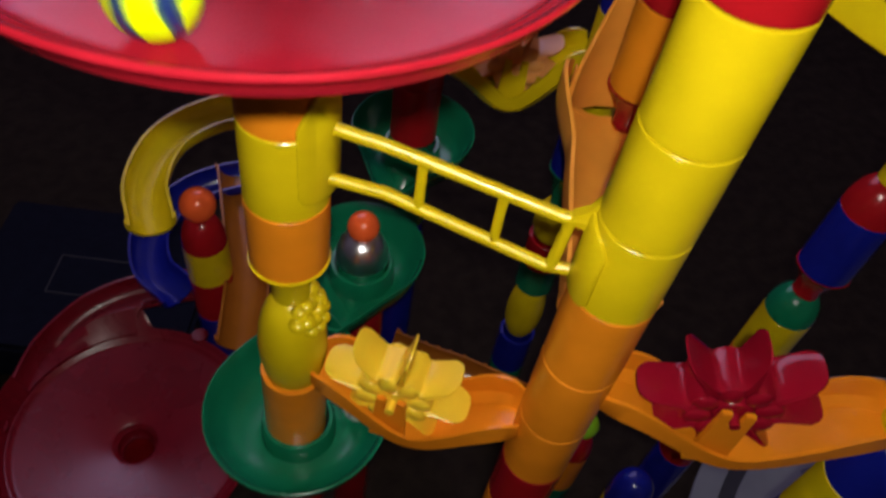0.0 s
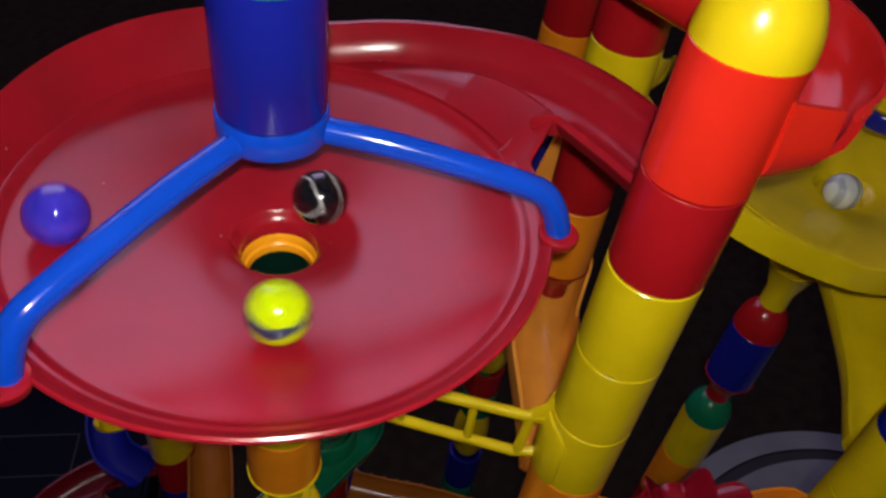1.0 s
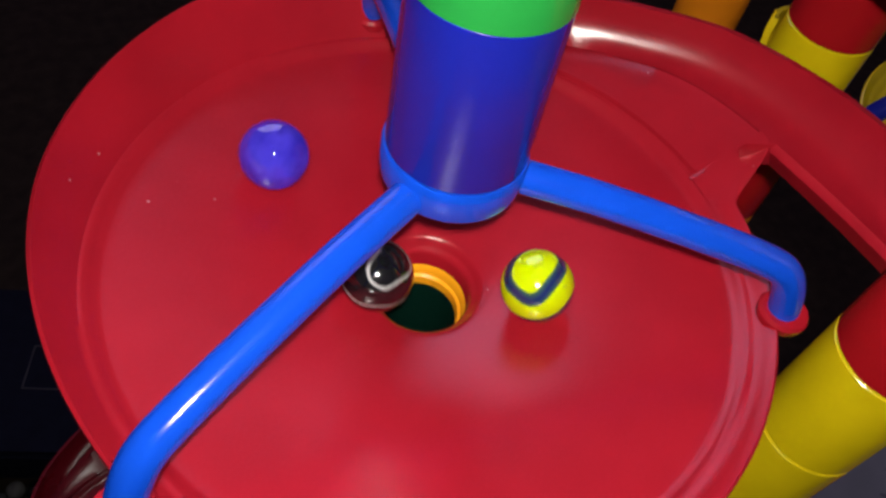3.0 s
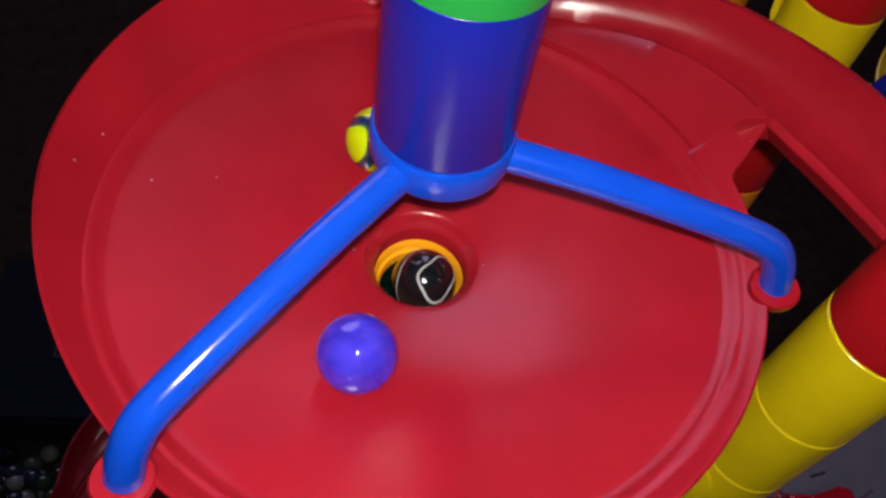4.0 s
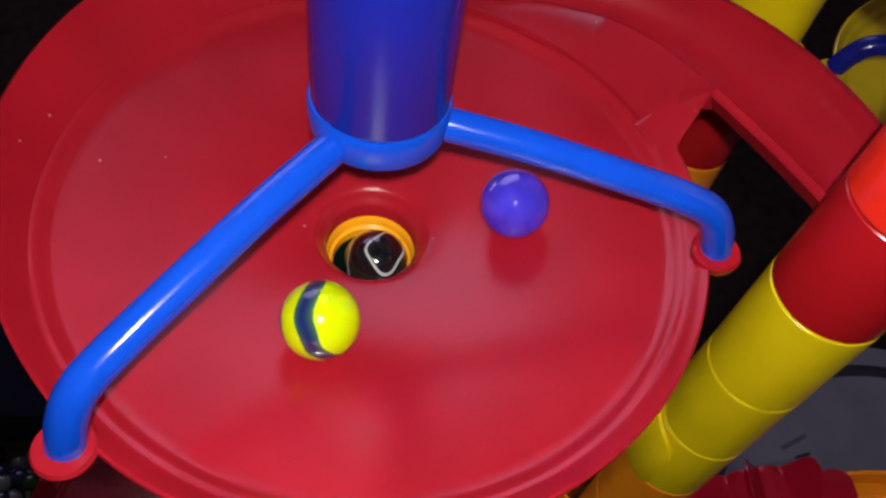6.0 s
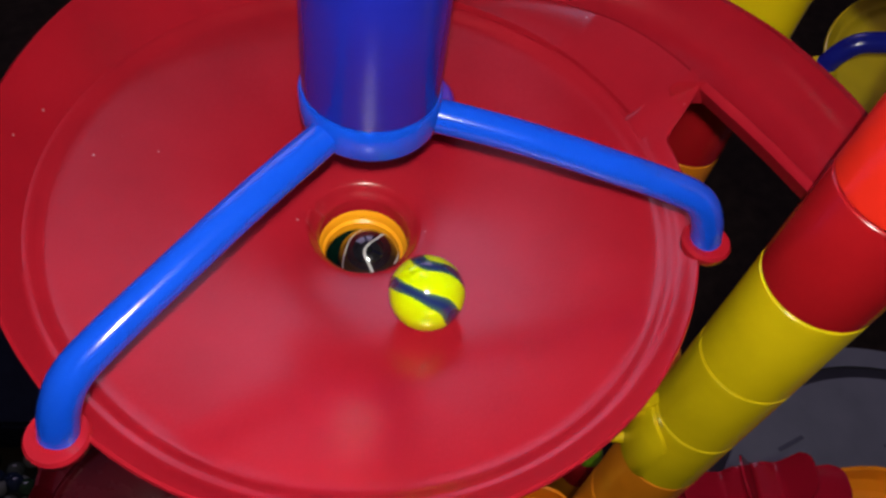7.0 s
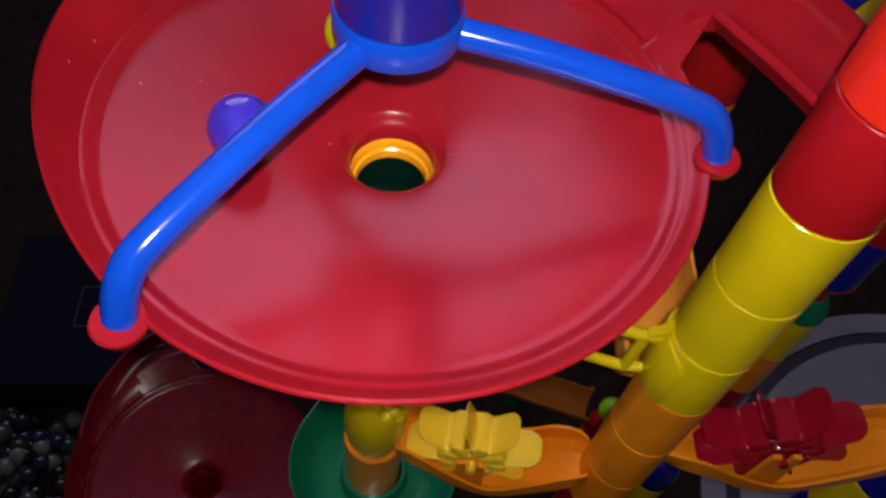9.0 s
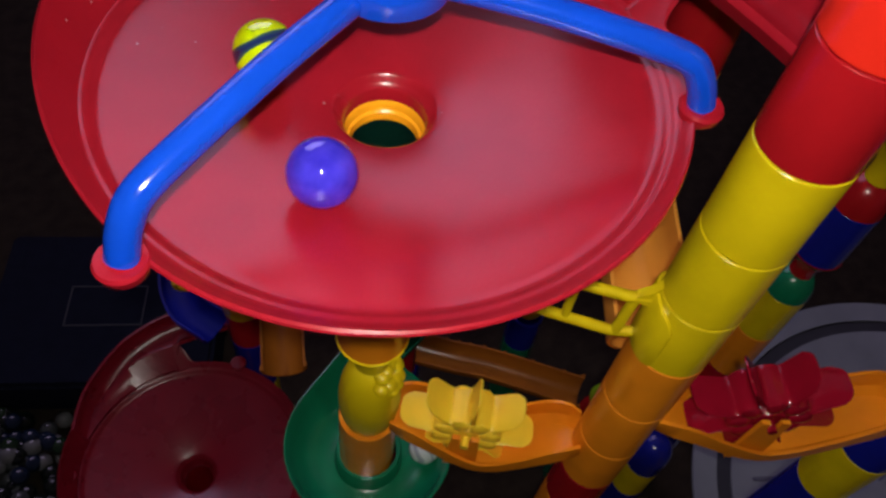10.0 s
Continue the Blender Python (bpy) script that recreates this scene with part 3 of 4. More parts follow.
column("support_tower", *R1, -0.56, [
    ("tube", -0.56, -0.300, BLUE, ""), ("tube", -0.300, -0.250, GREEN, ""), ("tube", -0.2300, -0.1900, RED, ""), ("tube", -0.1900, -0.1500, RED, ""), ("tube", -0.1500, -0.1100, ORANGE, ""),
], "dark red tube tower in a green tray")
BL = (-0.038, 0.150)
column("support_tower", *BL, -0.56, [
    ("tube", -0.56, -0.440, YELLOW, ""), ("tube", -0.440, -0.402, BLUE, ""), ("tube", -0.402, -0.370, BLUE, ""), ("tube", -0.370, -0.333, RED, ""), ("tube", -0.333, -0.302, YELLOW, ""), ("dome", -0.302, -0.279, RED, "round red cap"), ("ball", -0.2800, -0.2590, CORAL, "small orange ball knob"),
], "red and yellow tube tower with an orange ball")
BM = (0.0415, 0.0745)
column("support_tower", *BM, -0.56, [
    ("tube", -0.56, -0.400, RED, ""), ("tube", -0.400, -0.330, BLUE, ""), ("tube", -0.330, -0.2550, RED, ""), ("tube", -0.2520, -0.2400, GREEN, ""), ("dome", -0.2400, -0.2230, CHROME, "chrome cap"), ("ball", -0.2255, -0.2095, CORAL, "small orange ball knob"),
], "green tray post with a chrome cap and orange ball")
column("support_tower", 0.209, -0.020, -0.56, [
    ("tube", -0.56, -0.470, BLUE, ""), ("tube", -0.470, -0.4280, YELLOW, ""), ("tube", -0.4280, -0.4080, BLUE, ""), ("dome", -0.4080, -0.3900, BLUE, "round blue cap"),
], "low yellow and blue tower near the floor")
column("support_tower", 0.190, 0.026, -0.56, [
    ("tube", -0.56, -0.480, GREEN, ""), ("tube", -0.480, -0.4300, ORANGE, ""), ("dome", -0.4300, -0.4060, RED, "round red cap"), ("ball", -0.4060, -0.3860, LIME, "small lime ball knob"),
], "low orange tower with a red cap and lime ball")
funnel_bowl("funnel_bowl", *YB, -0.050, 147.3, YELLOW, YELLOW, "yellow plastic funnel bowl with white marbles", 0.011)
funnel_bowl("funnel_bowl", -0.0960, 0.0716, -0.373, 53.5, SHADED_RED, SHADED_RED, "red plastic funnel bowl with shade put into its colour")
column("support_tower", -0.0960, 0.0716, -0.56, [("tube", -0.56, -0.48, ORANGE, ""), ("tube", -0.48, -0.403, RED, "")], "orange and red tubes under the lower bowl")


def yellow_tripod():
    top = thing("tripod_post", *YB, -0.050, "blue three-armed post standing over the yellow bowl", "toy post")
    bm = bmesh.new()
    lathe(bm, [(0.0117, 0.0172), (0.0134, 0.0178), (0.0137, 0.0186), (0.0137, 0.0242), (0.0133, 0.0248), (0.0117, 0.0248)])
    part("hub", bm, BLUE, top)
    for a in (147.3, 27.3, -92.7):
        c, s = math.cos(radians(a)), math.sin(radians(a))
        pts = [(0.0125, 0.0198), (0.030, 0.0180), (0.050, 0.0145), (0.0630, 0.0117), (0.0690, 0.0092), (0.0726, 0.0040), (0.0748, -0.0022)]
        bm = bmesh.new()
        sweep(bm, smooth([(r * c, r * s, z) for r, z in pts], 5), round_section(0.0039, 14), up=(-s, c, 0))
        part("arm", bm, BLUE, top)
    bm = bmesh.new()
    lathe(bm, tube_profile(0.0262, 0.0580))
    part("tube", bm, YELLOW, top)


# ---- trays, gutters and chutes ----
def tray(x, y, z, r, neck, label):
    """A round green dish with a collar in the middle and a necked outlet towards the angle neck."""
    top = thing("round_tray", x, y, z, label, "toy tray", "green trays")
    bm = bmesh.new()
    seg = 72
    prof = [(0.0150, -0.0210), (0.0165, -0.0216), (0.45, -0.0226), (0.68, -0.0215), (0.82, -0.0165), (0.93, -0.0070), (0.975, -0.0006), (0.99, 0.0002), (1.005, 0.0), (1.0, -0.0030), (0.95, -0.0090), (0.84, -0.0190), (0.68, -0.0240), (0.45, -0.0250), (0.0165, -0.0245), (0.0150, -0.0240)]
    rings = []
    for k, (f, h) in enumerate(prof):
        ring = []
        for i in range(seg):
            a = 360.0 * i / seg
            d = abs((a - neck + 180) % 360 - 180)
            g = min(1.5, 1.0 / math.cos(radians(max(0.0, 52.0 - d))))
            rr = f if f < 0.02 else max(0.018, f * r * g)
            drop = -0.006 * max(0.0, 1 - d / 40.0) if f > 0.3 else 0.0
            ring.append(bm.verts.new((rr * math.cos(radians(a)), rr * math.sin(radians(a)), h + drop)))
        rings.append(ring)
    for A, B in zip(rings, rings[1:] + rings[:1]):
        for i in range(seg):
            j = (i + 1) % seg
            bm.faces.new((A[i], A[j], B[j], B[i]))
    part("dish", bm, GREEN, top)
    bm = bmesh.new()
    lathe(bm, [(0.0140, -0.0235), (0.0175, -0.0225), (0.0165, -0.0120), (0.0158, -0.0105), (0.0140, -0.0105)])
    part("collar", bm, GREEN, top)
    return top


tray(-0.0026, 0, -0.246, 0.0410, 75, "green plastic tray round an orange tube")
tray(*BM, -0.234, 0.0318, -119, "green plastic tray holding a chrome cap")
tray(*R1, -0.226, 0.0350, -120, "green plastic tray round a dark red tube")


def chute(name, pts, mat, label, r=0.0105, wall=0.004, wave=0.0, ribs=0):
    top = thing(name, *pts[0], label, "toy track", "loose tracks")
    o = Vector(pts[0])
    path = [p - o for p in smooth(pts, 9)]

    def sec(u):
        k = wave * max(0.0, math.sin(2 * math.pi * min(0.5, 0.07 + u * 0.9)))
        return gutter(r + k, 0.0016, wall + 0.4 * k)
    bm = bmesh.new()
    sweep(bm, path, sec)
    part("gutter", bm, mat, top)
    for a, b in ((path[0], path[1]), (path[-1], path[-2])):
        bm = bmesh.new()
        sweep(bm, [a, a + (b - a).normalized() * 0.003], gutter(r + 0.0016, 0.0008, wall + 0.0004))
        part("end_lip", bm, mat, top)
    for i in range(ribs):
        k = int((i + 0.5) / ribs * (len(path) - 1))
        p, q = path[k], path[min(k + 1, len(path) - 1)]
        dd = (q - p).normalized()
        bm = bmesh.new()
        sweep(bm, [p - dd * 0.0012, p + dd * 0.0012], gutter(r + 0.0012, 0.0010, wall - 0.0006))
        part("rib", bm, mat, top)
    return top


WAVY = chute("curved_chute", [(0.1450, 0.0660, -0.151), (0.1410, 0.0550, -0.152), (0.1345, 0.0400, -0.154), (0.1245, 0.0165, -0.157), (0.1150, -0.0080, -0.160), (0.1070, -0.0300, -0.166)], APRICOT, "orange wavy chute under a red spout", 0.0150, 0.0105, 0.0075)
_bm = bmesh.new()
_rows = []
for _i in range(25):
    _a = radians(15 + 130 * _i / 24)
    _h = 0.024 + 0.072 * min(1.0, max(0.0, 1 - _i / 24) * 1.9) ** 1.5
    _rows.append([_bm.verts.new((T2[0] - 0.001 - 0.1450 + r * math.cos(_a), T2[1] + 0.006 - 0.0660 + r * math.sin(_a), z)) for r, z in ((0.0215, 0.002), (0.0215, _h), (0.0222, _h + 0.0008), (0.0231, _h), (0.0233, 0.002))])
for _A, _B in zip(_rows, _rows[1:]):
    for _k in range(5):
        _bm.faces.new((_A[_k], _A[(_k + 1) % 5], _B[(_k + 1) % 5], _B[_k]))
_bm.faces.new(_rows[0])
_bm.faces.new(_rows[-1])
part("back_wall", _bm, APRICOT, WAVY)
chute("curved_gutter", [(0.0080, 0.1880, -0.246), (-0.0200, 0.1930, -0.250), (-0.0480, 0.1800, -0.254), (-0.0620, 0.1520, -0.258), (-0.0610, 0.1250, -0.262)], YELLOW, "yellow curved gutter beside a capped tower", 0.0105, 0.002)
chute("curved_gutter", [(0.0100, 0.2280, -0.338), (-0.0380, 0.2230, -0.342), (-0.0700, 0.1980, -0.347), (-0.0740, 0.1680, -0.352), (-0.0600, 0.1480, -0.357)], BLUE, "dark blue curved gutter behind the towers", 0.0110, 0.003)
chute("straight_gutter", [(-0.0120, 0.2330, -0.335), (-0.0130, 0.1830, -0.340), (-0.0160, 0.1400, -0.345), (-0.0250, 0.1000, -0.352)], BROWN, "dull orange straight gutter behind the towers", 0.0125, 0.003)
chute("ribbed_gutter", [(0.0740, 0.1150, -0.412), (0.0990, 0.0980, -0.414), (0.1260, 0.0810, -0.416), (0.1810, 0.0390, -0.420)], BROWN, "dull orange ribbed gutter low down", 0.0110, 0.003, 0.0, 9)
chute("straight_chute", [(0.2640, -0.0120, -0.112), (0.2530, -0.0380, -0.120), (0.2370, -0.0660, -0.127), (0.2190, -0.0880, -0.133)], YELLOW, "yellow straight chute down to a blue-capped tower", 0.0132, 0.003)
chute("curved_gutter", [(0.0880, 0.0700, 0.049), (0.0930, 0.0460, 0.046), (0.1000, 0.0230, 0.043), (0.1100, 0.0010, 0.039), (0.1190, -0.0180, 0.036), (0.1220, -0.0350, 0.033), (0.1160, -0.0480, 0.030), (0.1060, -0.0530, 0.027)], POPPY, "red curved gutter running into the tower", 0.0160, 0.004)
chute("short_gutter", [(0.1500, 0.0500, -0.030), (0.1580, 0.0570, -0.033), (0.1690, 0.0620, -0.037)], YELLOW, "short yellow gutter from the far tower to the yellow bowl", 0.0120, 0.006)
# the scarlet tube's open side outlet
_bm = bmesh.new()
sweep(_bm, [(0.0075, 0.0005, 0.5840), (0.0120, 0.0002, 0.5845), (0.0170, -0.0006, 0.5852), (0.0215, -0.0010, 0.5860)], lambda u: gutter(0.0128 + 0.0022 * u, 0.0017, 0.0145 - 0.0060 * u))
part("side_outlet", _bm, SCARLET, TALL)
yellow_tripod()


def egg_curls(x, y, z, facing, label):
    """The knobbly leaf on the egg's shoulder."""
    top = thing("leaf_ornament", x, y, z, label, "ornament")
    for row, (count, reach, lift, size) in enumerate(((5, 0.0078, 0.0046, 0.0034), (7, 0.0106, 0.0006, 0.0037), (5, 0.0121, -0.0048, 0.0032))):
        for k in range(count):
            a = radians(facing + (k - (count - 1) / 2) * 19 + 5 * row)
            bm = bmesh.new()
            bmesh.ops.create_icosphere(bm, subdivisions=2, radius=0.93 * size * (1 - 0.10 * abs(math.sin(2.3 * k + row))))
            for v in bm.verts:
                v.co = Vector((v.co.x * 1.1 + reach * math.cos(a), v.co.y * 1.1 + reach * math.sin(a), v.co.z * 0.85 + lift + 0.0011 * math.sin(k * 1.9 + row)))
            part("lobe", bm, YELLOW, top)


egg_curls(-0.0030, 0, -0.1668, -30, "knobbly yellow leaf on the egg-shaped piece")


# ---- on the floor ----
def game_board():
    top = thing("round_board", 0.505, -0.145, -0.56, "pale grey round printed board on the floor", "game board")
    for name, r0, r1, z, mat in (("outer_ring", 0.212, 0.234, 0.004, PAPER), ("groove", 0.1985, 0.212, 0.002, DULL_INK), ("disc", 0.0, 0.1985, 0.005, PAPER)):
        bm = bmesh.new()
        lathe(bm, [(r0, 0.0), (r1, 0.0), (r1, z - 0.0005), (r1 - 0.0005, z), (r0, z)], seg=96, closed=r0 > 0)
        part(name, bm, mat, top)
    rng = random.Random(4)
    for i in range(70):
        a, r = rng.uniform(0, 6.28), rng.uniform(0.03, 0.172)
        w, h = rng.uniform(0.008, 0.022), rng.uniform(0.0012, 0.0022)
        bm = bmesh.new()
        t = rng.uniform(-0.5, 0.2)
        pts = [(r * math.cos(a) + u * w * math.cos(t) - v * h * math.sin(t), r * math.sin(a) + u * w * math.sin(t) + v * h * math.cos(t)) for u, v in ((-1, -1), (1, -1), (1, 1), (-1, 1))]
        lo = [bm.verts.new((x, y, 0.0052)) for x, y in pts]
        hi = [bm.verts.new((x, y, 0.0056)) for x, y in pts]
        bm.faces.new(hi)
        for k in range(4):
            bm.faces.new((lo[k], lo[(k + 1) % 4], hi[(k + 1) % 4], hi[k]))
        part("printed_bar", bm, FADED if i % 3 else INK, top)
    bm = bmesh.new()
    lo = [bm.verts.new((0.012 + 0.011 * math.cos(k * math.pi / 2), 0.052 + 0.009 * math.sin(k * math.pi / 2), 0.0052)) for k in range(4)]
    hi = [bm.verts.new(v.co + Vector((0, 0, 0.0006))) for v in lo]
    bm.faces.new(hi)
    for k in range(4):
        bm.faces.new((lo[k], lo[(k + 1) % 4], hi[(k + 1) % 4], hi[k]))
    part("printed_diamond", bm, MAROON, top, "dark red printed diamond")


game_board()


def marble_heap():
    """Spare glass marbles heaped on the floor."""
    rng = random.Random(9)
    bm = bmesh.new()
    for i in range(420):
        a, r = rng.uniform(0, 2 * math.pi), 0.105 * math.sqrt(rng.random())
        z = 0.008 + (0.026 * (1 - r / 0.105)) * rng.random()
        x, y = -0.262 + r * math.cos(a), 0.210 + 1.2 * r * math.sin(a)
        q = Matrix.Rotation(radians(19), 2) @ Vector((x + 0.148, y - 0.300))
        if abs(q.x) < 0.109 and abs(q.y) < 0.089:
            continue  # the box stands there
        m = Matrix.Translation((x, y, z))
        bmesh.ops.create_icosphere(bm, subdivisions=2, radius=0.0079, matrix=m)
    ob = part("marble_heap", bm, HEAP)
    tagged(ob, "heap of dark and clear glass marbles", "marbles", kind="stuff")


marble_heap()


def storage_box():
    top = thing("storage_box", -0.148, 0.300, -0.56, "dark blue box with a pale printed outline", "box")
    top.rotation_euler = (0, 0, radians(-19))
    bm = bmesh.new()
    bmesh.ops.create_cube(bm, size=1)
    for v in bm.verts:
        v.co = Vector((v.co.x * 0.20, v.co.y * 0.16, (v.co.z + 0.5) * 0.05))
    bmesh.ops.bevel(bm, geom=bm.edges[:], offset=0.004, segments=2, affect="EDGES")
    part("body", bm, CLOTH, top)
    for x0, x1, y0, y1 in ((-0.034, 0.034, -0.021, -0.0198), (-0.034, 0.034, 0.0198, 0.021), (-0.034, -0.0328, -0.0196, 0.0196), (0.0328, 0.034, -0.0196, 0.0196)):
        bm = bmesh.new()
        bmesh.ops.create_cube(bm, size=1)
        for v in bm.verts:
            v.co = Vector((x0 if v.co.x < 0 else x1, y0 if v.co.y < 0 else y1, 0.0498 + (v.co.z + 0.5) * 0.0008))
        part("outline", bm, DULL_INK, top)


storage_box()

# ---- the torch beside the lens ----
TORCH = thing("torch_light", 0, 0, 0, "small white torch lamp held beside the lens", "torch")
_bm = bmesh.new()
lathe(_bm, [(0.0036, 0.0008), (0.0046, 0.0), (0.0050, 0.0010), (0.0050, 0.0060), (0, 0.0060), (0, 0.0012), (0.0036, 0.0012)], seg=24, closed=True)
part("housing", _bm, INK, TORCH)
_bm = bmesh.new()
lathe(_bm, [(0, 0.0006), (0.0034, 0.0006), (0.0034, 0.0010), (0, 0.0010)], seg=24, closed=False)
part("lens", _bm, GLOW, TORCH)

# ---- marbles ----
RM = 0.0079


def marble_material(name, base, second, third, scale, rough=0.13, cut=0.5):
    m, nt, p = shader(name)
    N, L = nt.nodes.new, nt.links.new
    co, wv = N("ShaderNodeTexCoord"), N("ShaderNodeTexWave")
    wv.inputs["Scale"].default_value, wv.inputs["Distortion"].default_value = scale, 5.5
    wv.inputs["Detail"].default_value, wv.inputs["Detail Scale"].default_value = 1.0, 1.2
    L(co.outputs["Generated"], wv.inputs["Vector"])
    r = N("ShaderNodeValToRGB")
    e = r.color_ramp.elements
    e[0].position, e[0].color = cut, (*base, 1)
    e[1].position, e[1].color = min(1.0, cut + 0.07), (*second, 1)
    k = r.color_ramp.elements.new(min(1.0, cut + 0.34))
    k.color = (*third, 1)
    L(wv.outputs["Fac"], r.inputs["Fac"])
    L(r.outputs["Color"], p.inputs["Base Color"])
    p.inputs["Roughness"].default_value = rough
    p.inputs["Coat Weight"].default_value, p.inputs["Coat Roughness"].default_value = 1.0, 0.04
    return m


M_YELLOW = marble_material("yellow swirl glass", (0.55, 0.72, 0.0), (0.05, 0.12, 0.06), (0.01, 0.02, 0.10), 0.75, cut=0.69)
M_BLACK = marble_material("black swirl glass", (0.006, 0.006, 0.008), (0.02, 0.02, 0.02), (0.50, 0.50, 0.50), 0.9, cut=0.90)
M_PURPLE, _nt, _p = shader("violet glass")
_co, _no, _mx = _nt.nodes.new("ShaderNodeTexCoord"), _nt.nodes.new("ShaderNodeTexNoise"), _nt.nodes.new("ShaderNodeMix")
_no.inputs["Scale"].default_value, _no.inputs["Detail"].default_value = 3.4, 2.0
_nt.links.new(_co.outputs["Generated"], _no.inputs["Vector"])
_mx.data_type = "RGBA"
_mx.inputs["A"].default_value, _mx.inputs["B"].default_value = (0.012, 0.006, 0.40, 1), (0.12, 0.085, 1.0, 1)
_nt.links.new(_no.outputs["Fac"], _mx.inputs["Factor"])
_nt.links.new(_mx.outputs["Result"], _p.inputs["Base Color"])
_p.inputs["Roughness"].default_value, _p.inputs["Transmission Weight"].default_value = 0.06, 0.3
_p.inputs["Coat Weight"].default_value, _p.inputs["Coat Roughness"].default_value = 1.0, 0.03
M_WHITE = marble_material("white glass", (0.62, 0.66, 0.64), (0.5, 0.55, 0.52), (0.35, 0.38, 0.42), 0.9, cut=0.6)


def marble(mat, label):
    bm = bmesh.new()
    bmesh.ops.create_icosphere(bm, subdivisions=4, radius=RM)
    return tagged(part("marble", bm, mat), label, "marble", "marbles")


WHT = marble(M_WHITE, "milky white glass marble")
CLR = marble(M_WHITE, "milky white glass marble")
YEL = marble(M_YELLOW, "yellow glass marble with dark blue swirls")
PUR = marble(M_PURPLE, "clear violet blue glass marble")
MLK = marble(M_WHITE, "milky white glass marble rolling in a green tray")
BLK = marble(M_BLACK, "black glass marble with white swirls")


# ---- movement ----
def roll(ob, track, lows=()):
    """Keys a marble along (seconds, degrees round the bowl, millimetres from the middle), rolling on the dish."""
    T = [r[0] for r in track]
    n = 301
    rows, turn, last = [], Matrix.Identity(3), None
    for i in range(n):
        t = i / 30.0
        k = max(j for j in range(len(T)) if T[j] <= t + 1e-6)
        k = min(k, len(T) - 2)
        ang, rad = [], []
        for q in (k - 1, k, k + 1, k + 2):
            q = max(0, min(len(T) - 1, q))
            ang.append(track[q])
        (t0, a0, r0), (t1, a1, r1), (t2, a2, r2), (t3, a3, r3) = ang
        h = t2 - t1
        u = min(1.0, max(0.0, (t - t1) / h))

        def herm(p0, p1, p2, p3):
            m1 = (p2 - p0) / max(1e-6, t2 - t0) * h
            m2 = (p3 - p1) / max(1e-6, t3 - t1) * h
            return (2 * u ** 3 - 3 * u * u + 1) * p1 + (u ** 3 - 2 * u * u + u) * m1 + (-2 * u ** 3 + 3 * u * u) * p2 + (u ** 3 - u * u) * m2
        a, r = radians(herm(a0, a1, a2, a3)), herm(r0, r1, r2, r3) / 1000.0
        z = bowl_z(r) + RM * 1.02 if r > 0.0085 else -0.0236
        for ta, tb, za, zb in lows:
            if t >= ta:
                z = za + (zb - za) * min(1.0, (t - ta) / (tb - ta)) ** 2
        p = Vector((r * math.cos(a), r * math.sin(a), z + H))
        if last is not None:
            step = p - last
            if step.length > 1e-7:
                axis = Vector((0, 0, 1)).cross(step)
                if axis.length > 1e-9:
                    turn = Matrix.Rotation(min(1.35, step.length / RM), 3, axis.normalized()) @ turn
        last = p
        rows.append((t, Matrix.Translation(p) @ turn.to_4x4()))
    walk(ob, rows)


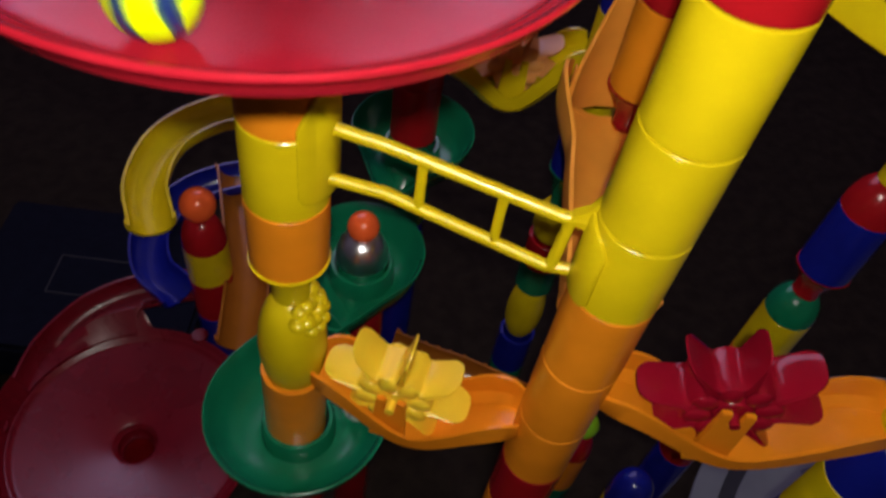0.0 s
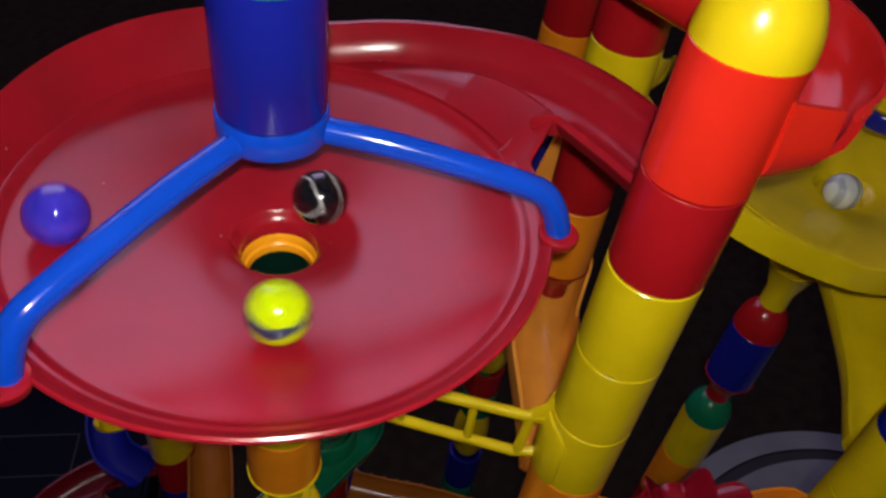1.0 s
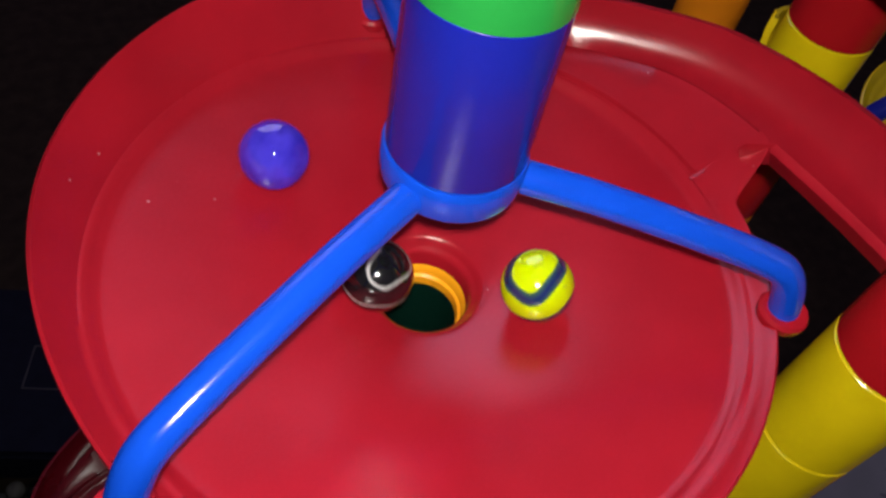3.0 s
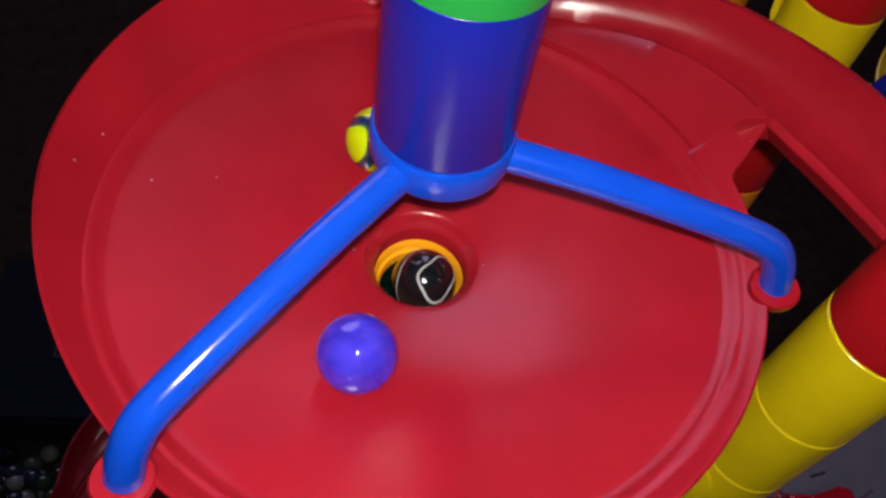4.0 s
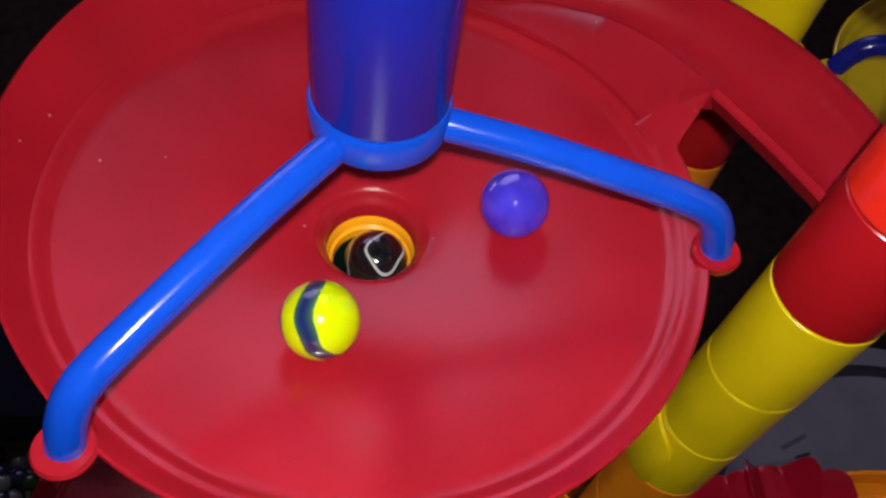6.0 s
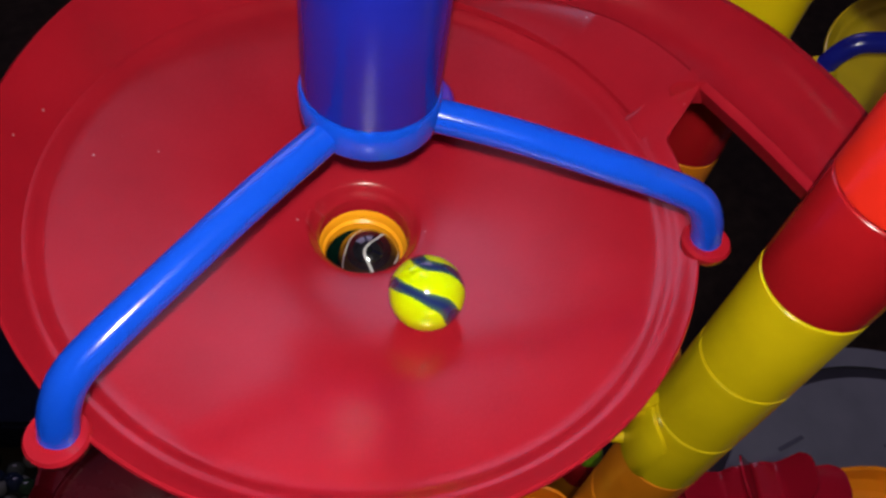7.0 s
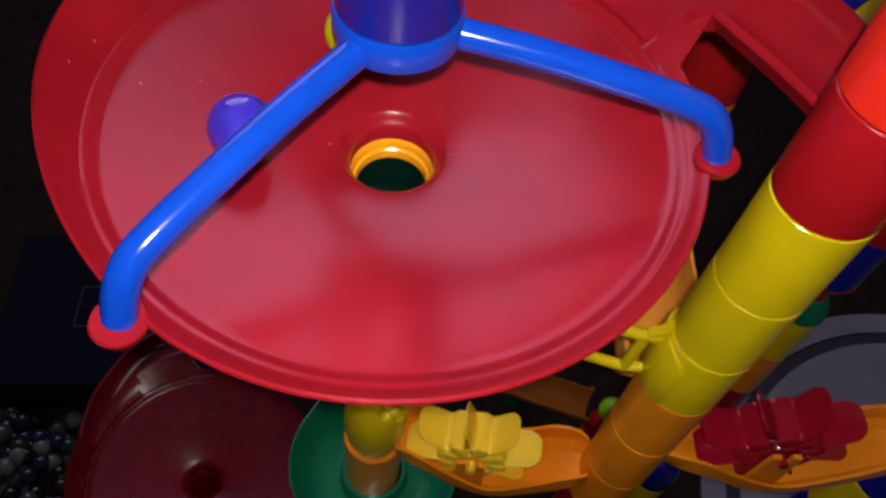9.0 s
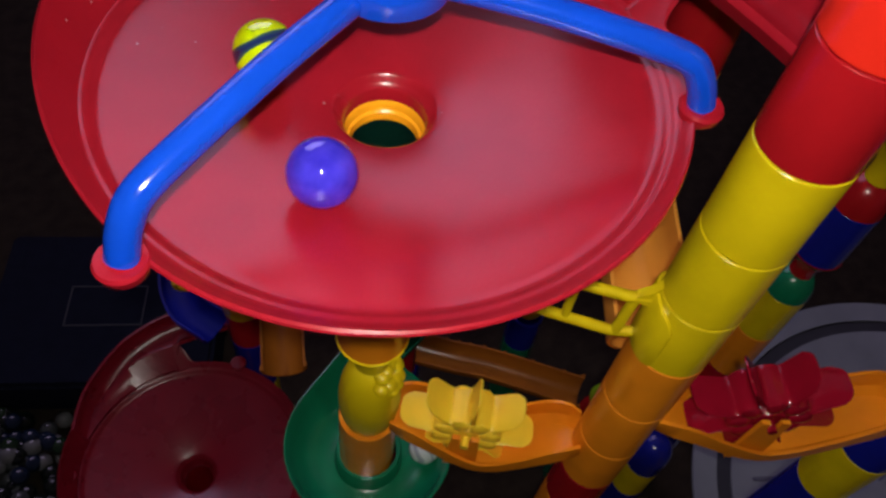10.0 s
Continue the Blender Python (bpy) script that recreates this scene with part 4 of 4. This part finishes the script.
def motions():
    roll(YEL, [(0.0, -116, 58.0), (0.1, -95, 51.9), (0.2, -68, 45.8), (0.3, -21, 38.4), (0.4, 36, 38.5), (0.6, 120, 48.2), (0.7, 142, 53.1), (0.8, 175, 49.0), (0.9, 214, 43.2), (1.0, 254, 39.2), (1.1, 299, 37.5), (1.2, 354, 38.9), (1.3, 399, 40.7), (1.5, 482, 38.2), (1.6, 546, 36.6), (1.7, 575, 40.2), (1.8, 611, 42.1), (1.9, 639, 37.0), (2.0, 692, 28.5), (2.1, 757, 26.7), (2.2, 832, 34.3), (2.3, 859, 40.4), (2.4, 886, 38.6), (2.5, 921, 32.9), (2.6, 956, 27.6), (2.7, 999, 23.3), (4.0, 1175, 27.1), (4.1, 1186, 26.4), (4.2, 1198, 25.8), (4.4, 1214, 25.5), (4.6, 1231, 26.2), (4.8, 1245, 27.0), (5.0, 1263, 27.7), (5.2, 1279, 29.3), (5.4, 1288, 31.1), (5.6, 1297, 32.2), (5.7, 1301, 32.9), (6.8, 1345, 31.8), (6.9, 1351, 30.0), (7.1, 1363, 28.0), (7.3, 1377, 25.7), (7.5, 1389, 22.9), (7.7, 1409, 20.2), (7.9, 1434, 18.6), (8.0, 1444, 18.3), (8.1, 1459, 18.5), (8.2, 1465, 18.6), (8.3, 1474, 18.3), (8.4, 1482, 18.0), (9.0, 1530, 30.0), (9.1, 1539, 31.6), (9.2, 1546, 32.1), (9.3, 1553, 31.3), (9.4, 1556, 31.3), (9.6, 1562, 31.4), (9.8, 1574, 30.7), (10.0, 1590, 29.6)])
    roll(PUR, [(0.0, -168, 58.0), (0.1, -136, 57.8), (0.2, -106, 56.8), (0.3, -76, 53.1), (0.4, -41, 48.7), (0.5, 0, 49.6), (0.8, 108, 54.1), (0.9, 140, 54.5), (1.0, 171, 52.9), (1.1, 210, 52.7), (1.2, 241, 51.6), (1.3, 271, 48.5), (1.4, 305, 44.5), (1.5, 345, 42.9), (1.6, 397, 44.2), (1.8, 481, 46.0), (1.9, 517, 47.5), (2.0, 550, 47.9), (2.1, 581, 46.1), (2.2, 609, 41.0), (2.3, 647, 34.4), (2.4, 704, 32.4), (2.5, 749, 36.5), (2.7, 809, 42.2), (3.8, 939, 35.3), (3.9, 945, 35.0), (4.0, 948, 35.1), (4.1, 954, 35.3), (4.2, 960, 35.4), (4.4, 971, 35.1), (4.6, 982, 34.7), (4.8, 991, 34.5), (5.0, 1003, 34.2), (5.2, 1015, 33.7), (5.4, 1023, 33.1), (5.6, 1035, 32.5), (5.7, 1043, 32.0), (6.8, 1109, 30.8), (7.7, 1186, 33.0), (7.9, 1192, 32.3), (8.0, 1198, 32.0), (8.1, 1204, 32.0), (8.2, 1209, 32.1), (8.3, 1215, 32.1), (8.4, 1222, 32.1), (8.5, 1227, 32.2), (8.6, 1232, 32.6), (8.8, 1240, 33.7), (9.0, 1252, 34.9), (9.2, 1267, 35.5), (9.4, 1279, 35.8), (9.6, 1287, 36.2), (9.8, 1298, 36.6), (10.0, 1308, 36.6)])
    roll(BLK, [(0.0, -398, 19.0), (0.1, -313, 19.0), (0.2, -233, 19.0), (0.3, -148, 16.7), (0.4, -92, 18.0), (0.5, -4, 17.3), (0.6, 79, 17.1), (0.7, 136, 17.0), (0.8, 233, 17.6), (0.9, 294, 17.2), (1.0, 378, 14.3), (1.1, 498, 13.8), (1.2, 559, 15.7), (1.3, 616, 15.2), (1.4, 720, 13.5), (1.5, 802, 13.0), (1.6, 889, 13.3), (1.7, 958, 13.7), (1.8, 1042, 13.3), (1.9, 1166, 12.7), (2.0, 1249, 12.6), (2.1, 1317, 12.6), (2.2, 1400, 12.5), (2.3, 1539, 12.5), (2.4, 1602, 12.5), (2.5, 1672, 12.5), (2.6, 1736, 12.5), (2.7, 1812, 12.5), (2.9, 1932, 12.5), (3.1, 2022, 11.0), (3.3, 2077, 6.0), (3.5, 2112, 2.0), (3.8, 2127, 1.6), (10.0, 2128, 1.6)], lows=((3.3, 7.5, -0.0290, -0.0345), (8.05, 8.25, -0.0345, -0.0608)))
    # two white marbles circle slowly in the yellow bowl
    for ob, a0, r in ((WHT, 120.0, 0.019), (CLR, 25.0, 0.046)):
        rows = []
        for i in range(101):
            a = radians(a0 + 9.0 * i)
            p = Vector((YB[0] + r * math.cos(a), YB[1] + r * math.sin(a), H - 0.050 + bowl_z(r) + RM * 1.02))
            rows.append((i / 10.0, Matrix.Translation(p) @ Matrix.Rotation(radians(21.0 * i), 4, "X")))
        walk(ob, rows)
    # a white marble rolls round the tray under the bowl near the end
    rows = []
    for t, a in ((0.0, 4.0), (9.5, 4.0), (9.7, -2.0), (9.8, -7.0), (9.9, -10.0), (10.0, -17.0)):
        p = Vector((-0.0026 + 0.0285 * math.cos(radians(a)), 0.0285 * math.sin(radians(a)), H - 0.246 - 0.0222 + RM))
        rows.append((t, Matrix.Translation(p) @ Matrix.Rotation(radians(3.6 * a), 4, "X")))
    walk(MLK, rows)
    walk(TORCH, [(t, pose(x, y, z, a, b, c) @ Matrix.Translation((0.002, 0.0065, 0.020))) for t, x, y, z, a, b, c in PATH])
    for w, place, heading, spin in WHEELS:
        rows = []
        for t, a in spin:
            rows.append((t, Matrix.Translation(place) @ Matrix.Rotation(radians(heading), 4, "Z") @ Matrix.Rotation(radians(a), 4, "Y")))
        walk(w, rows)


motions()
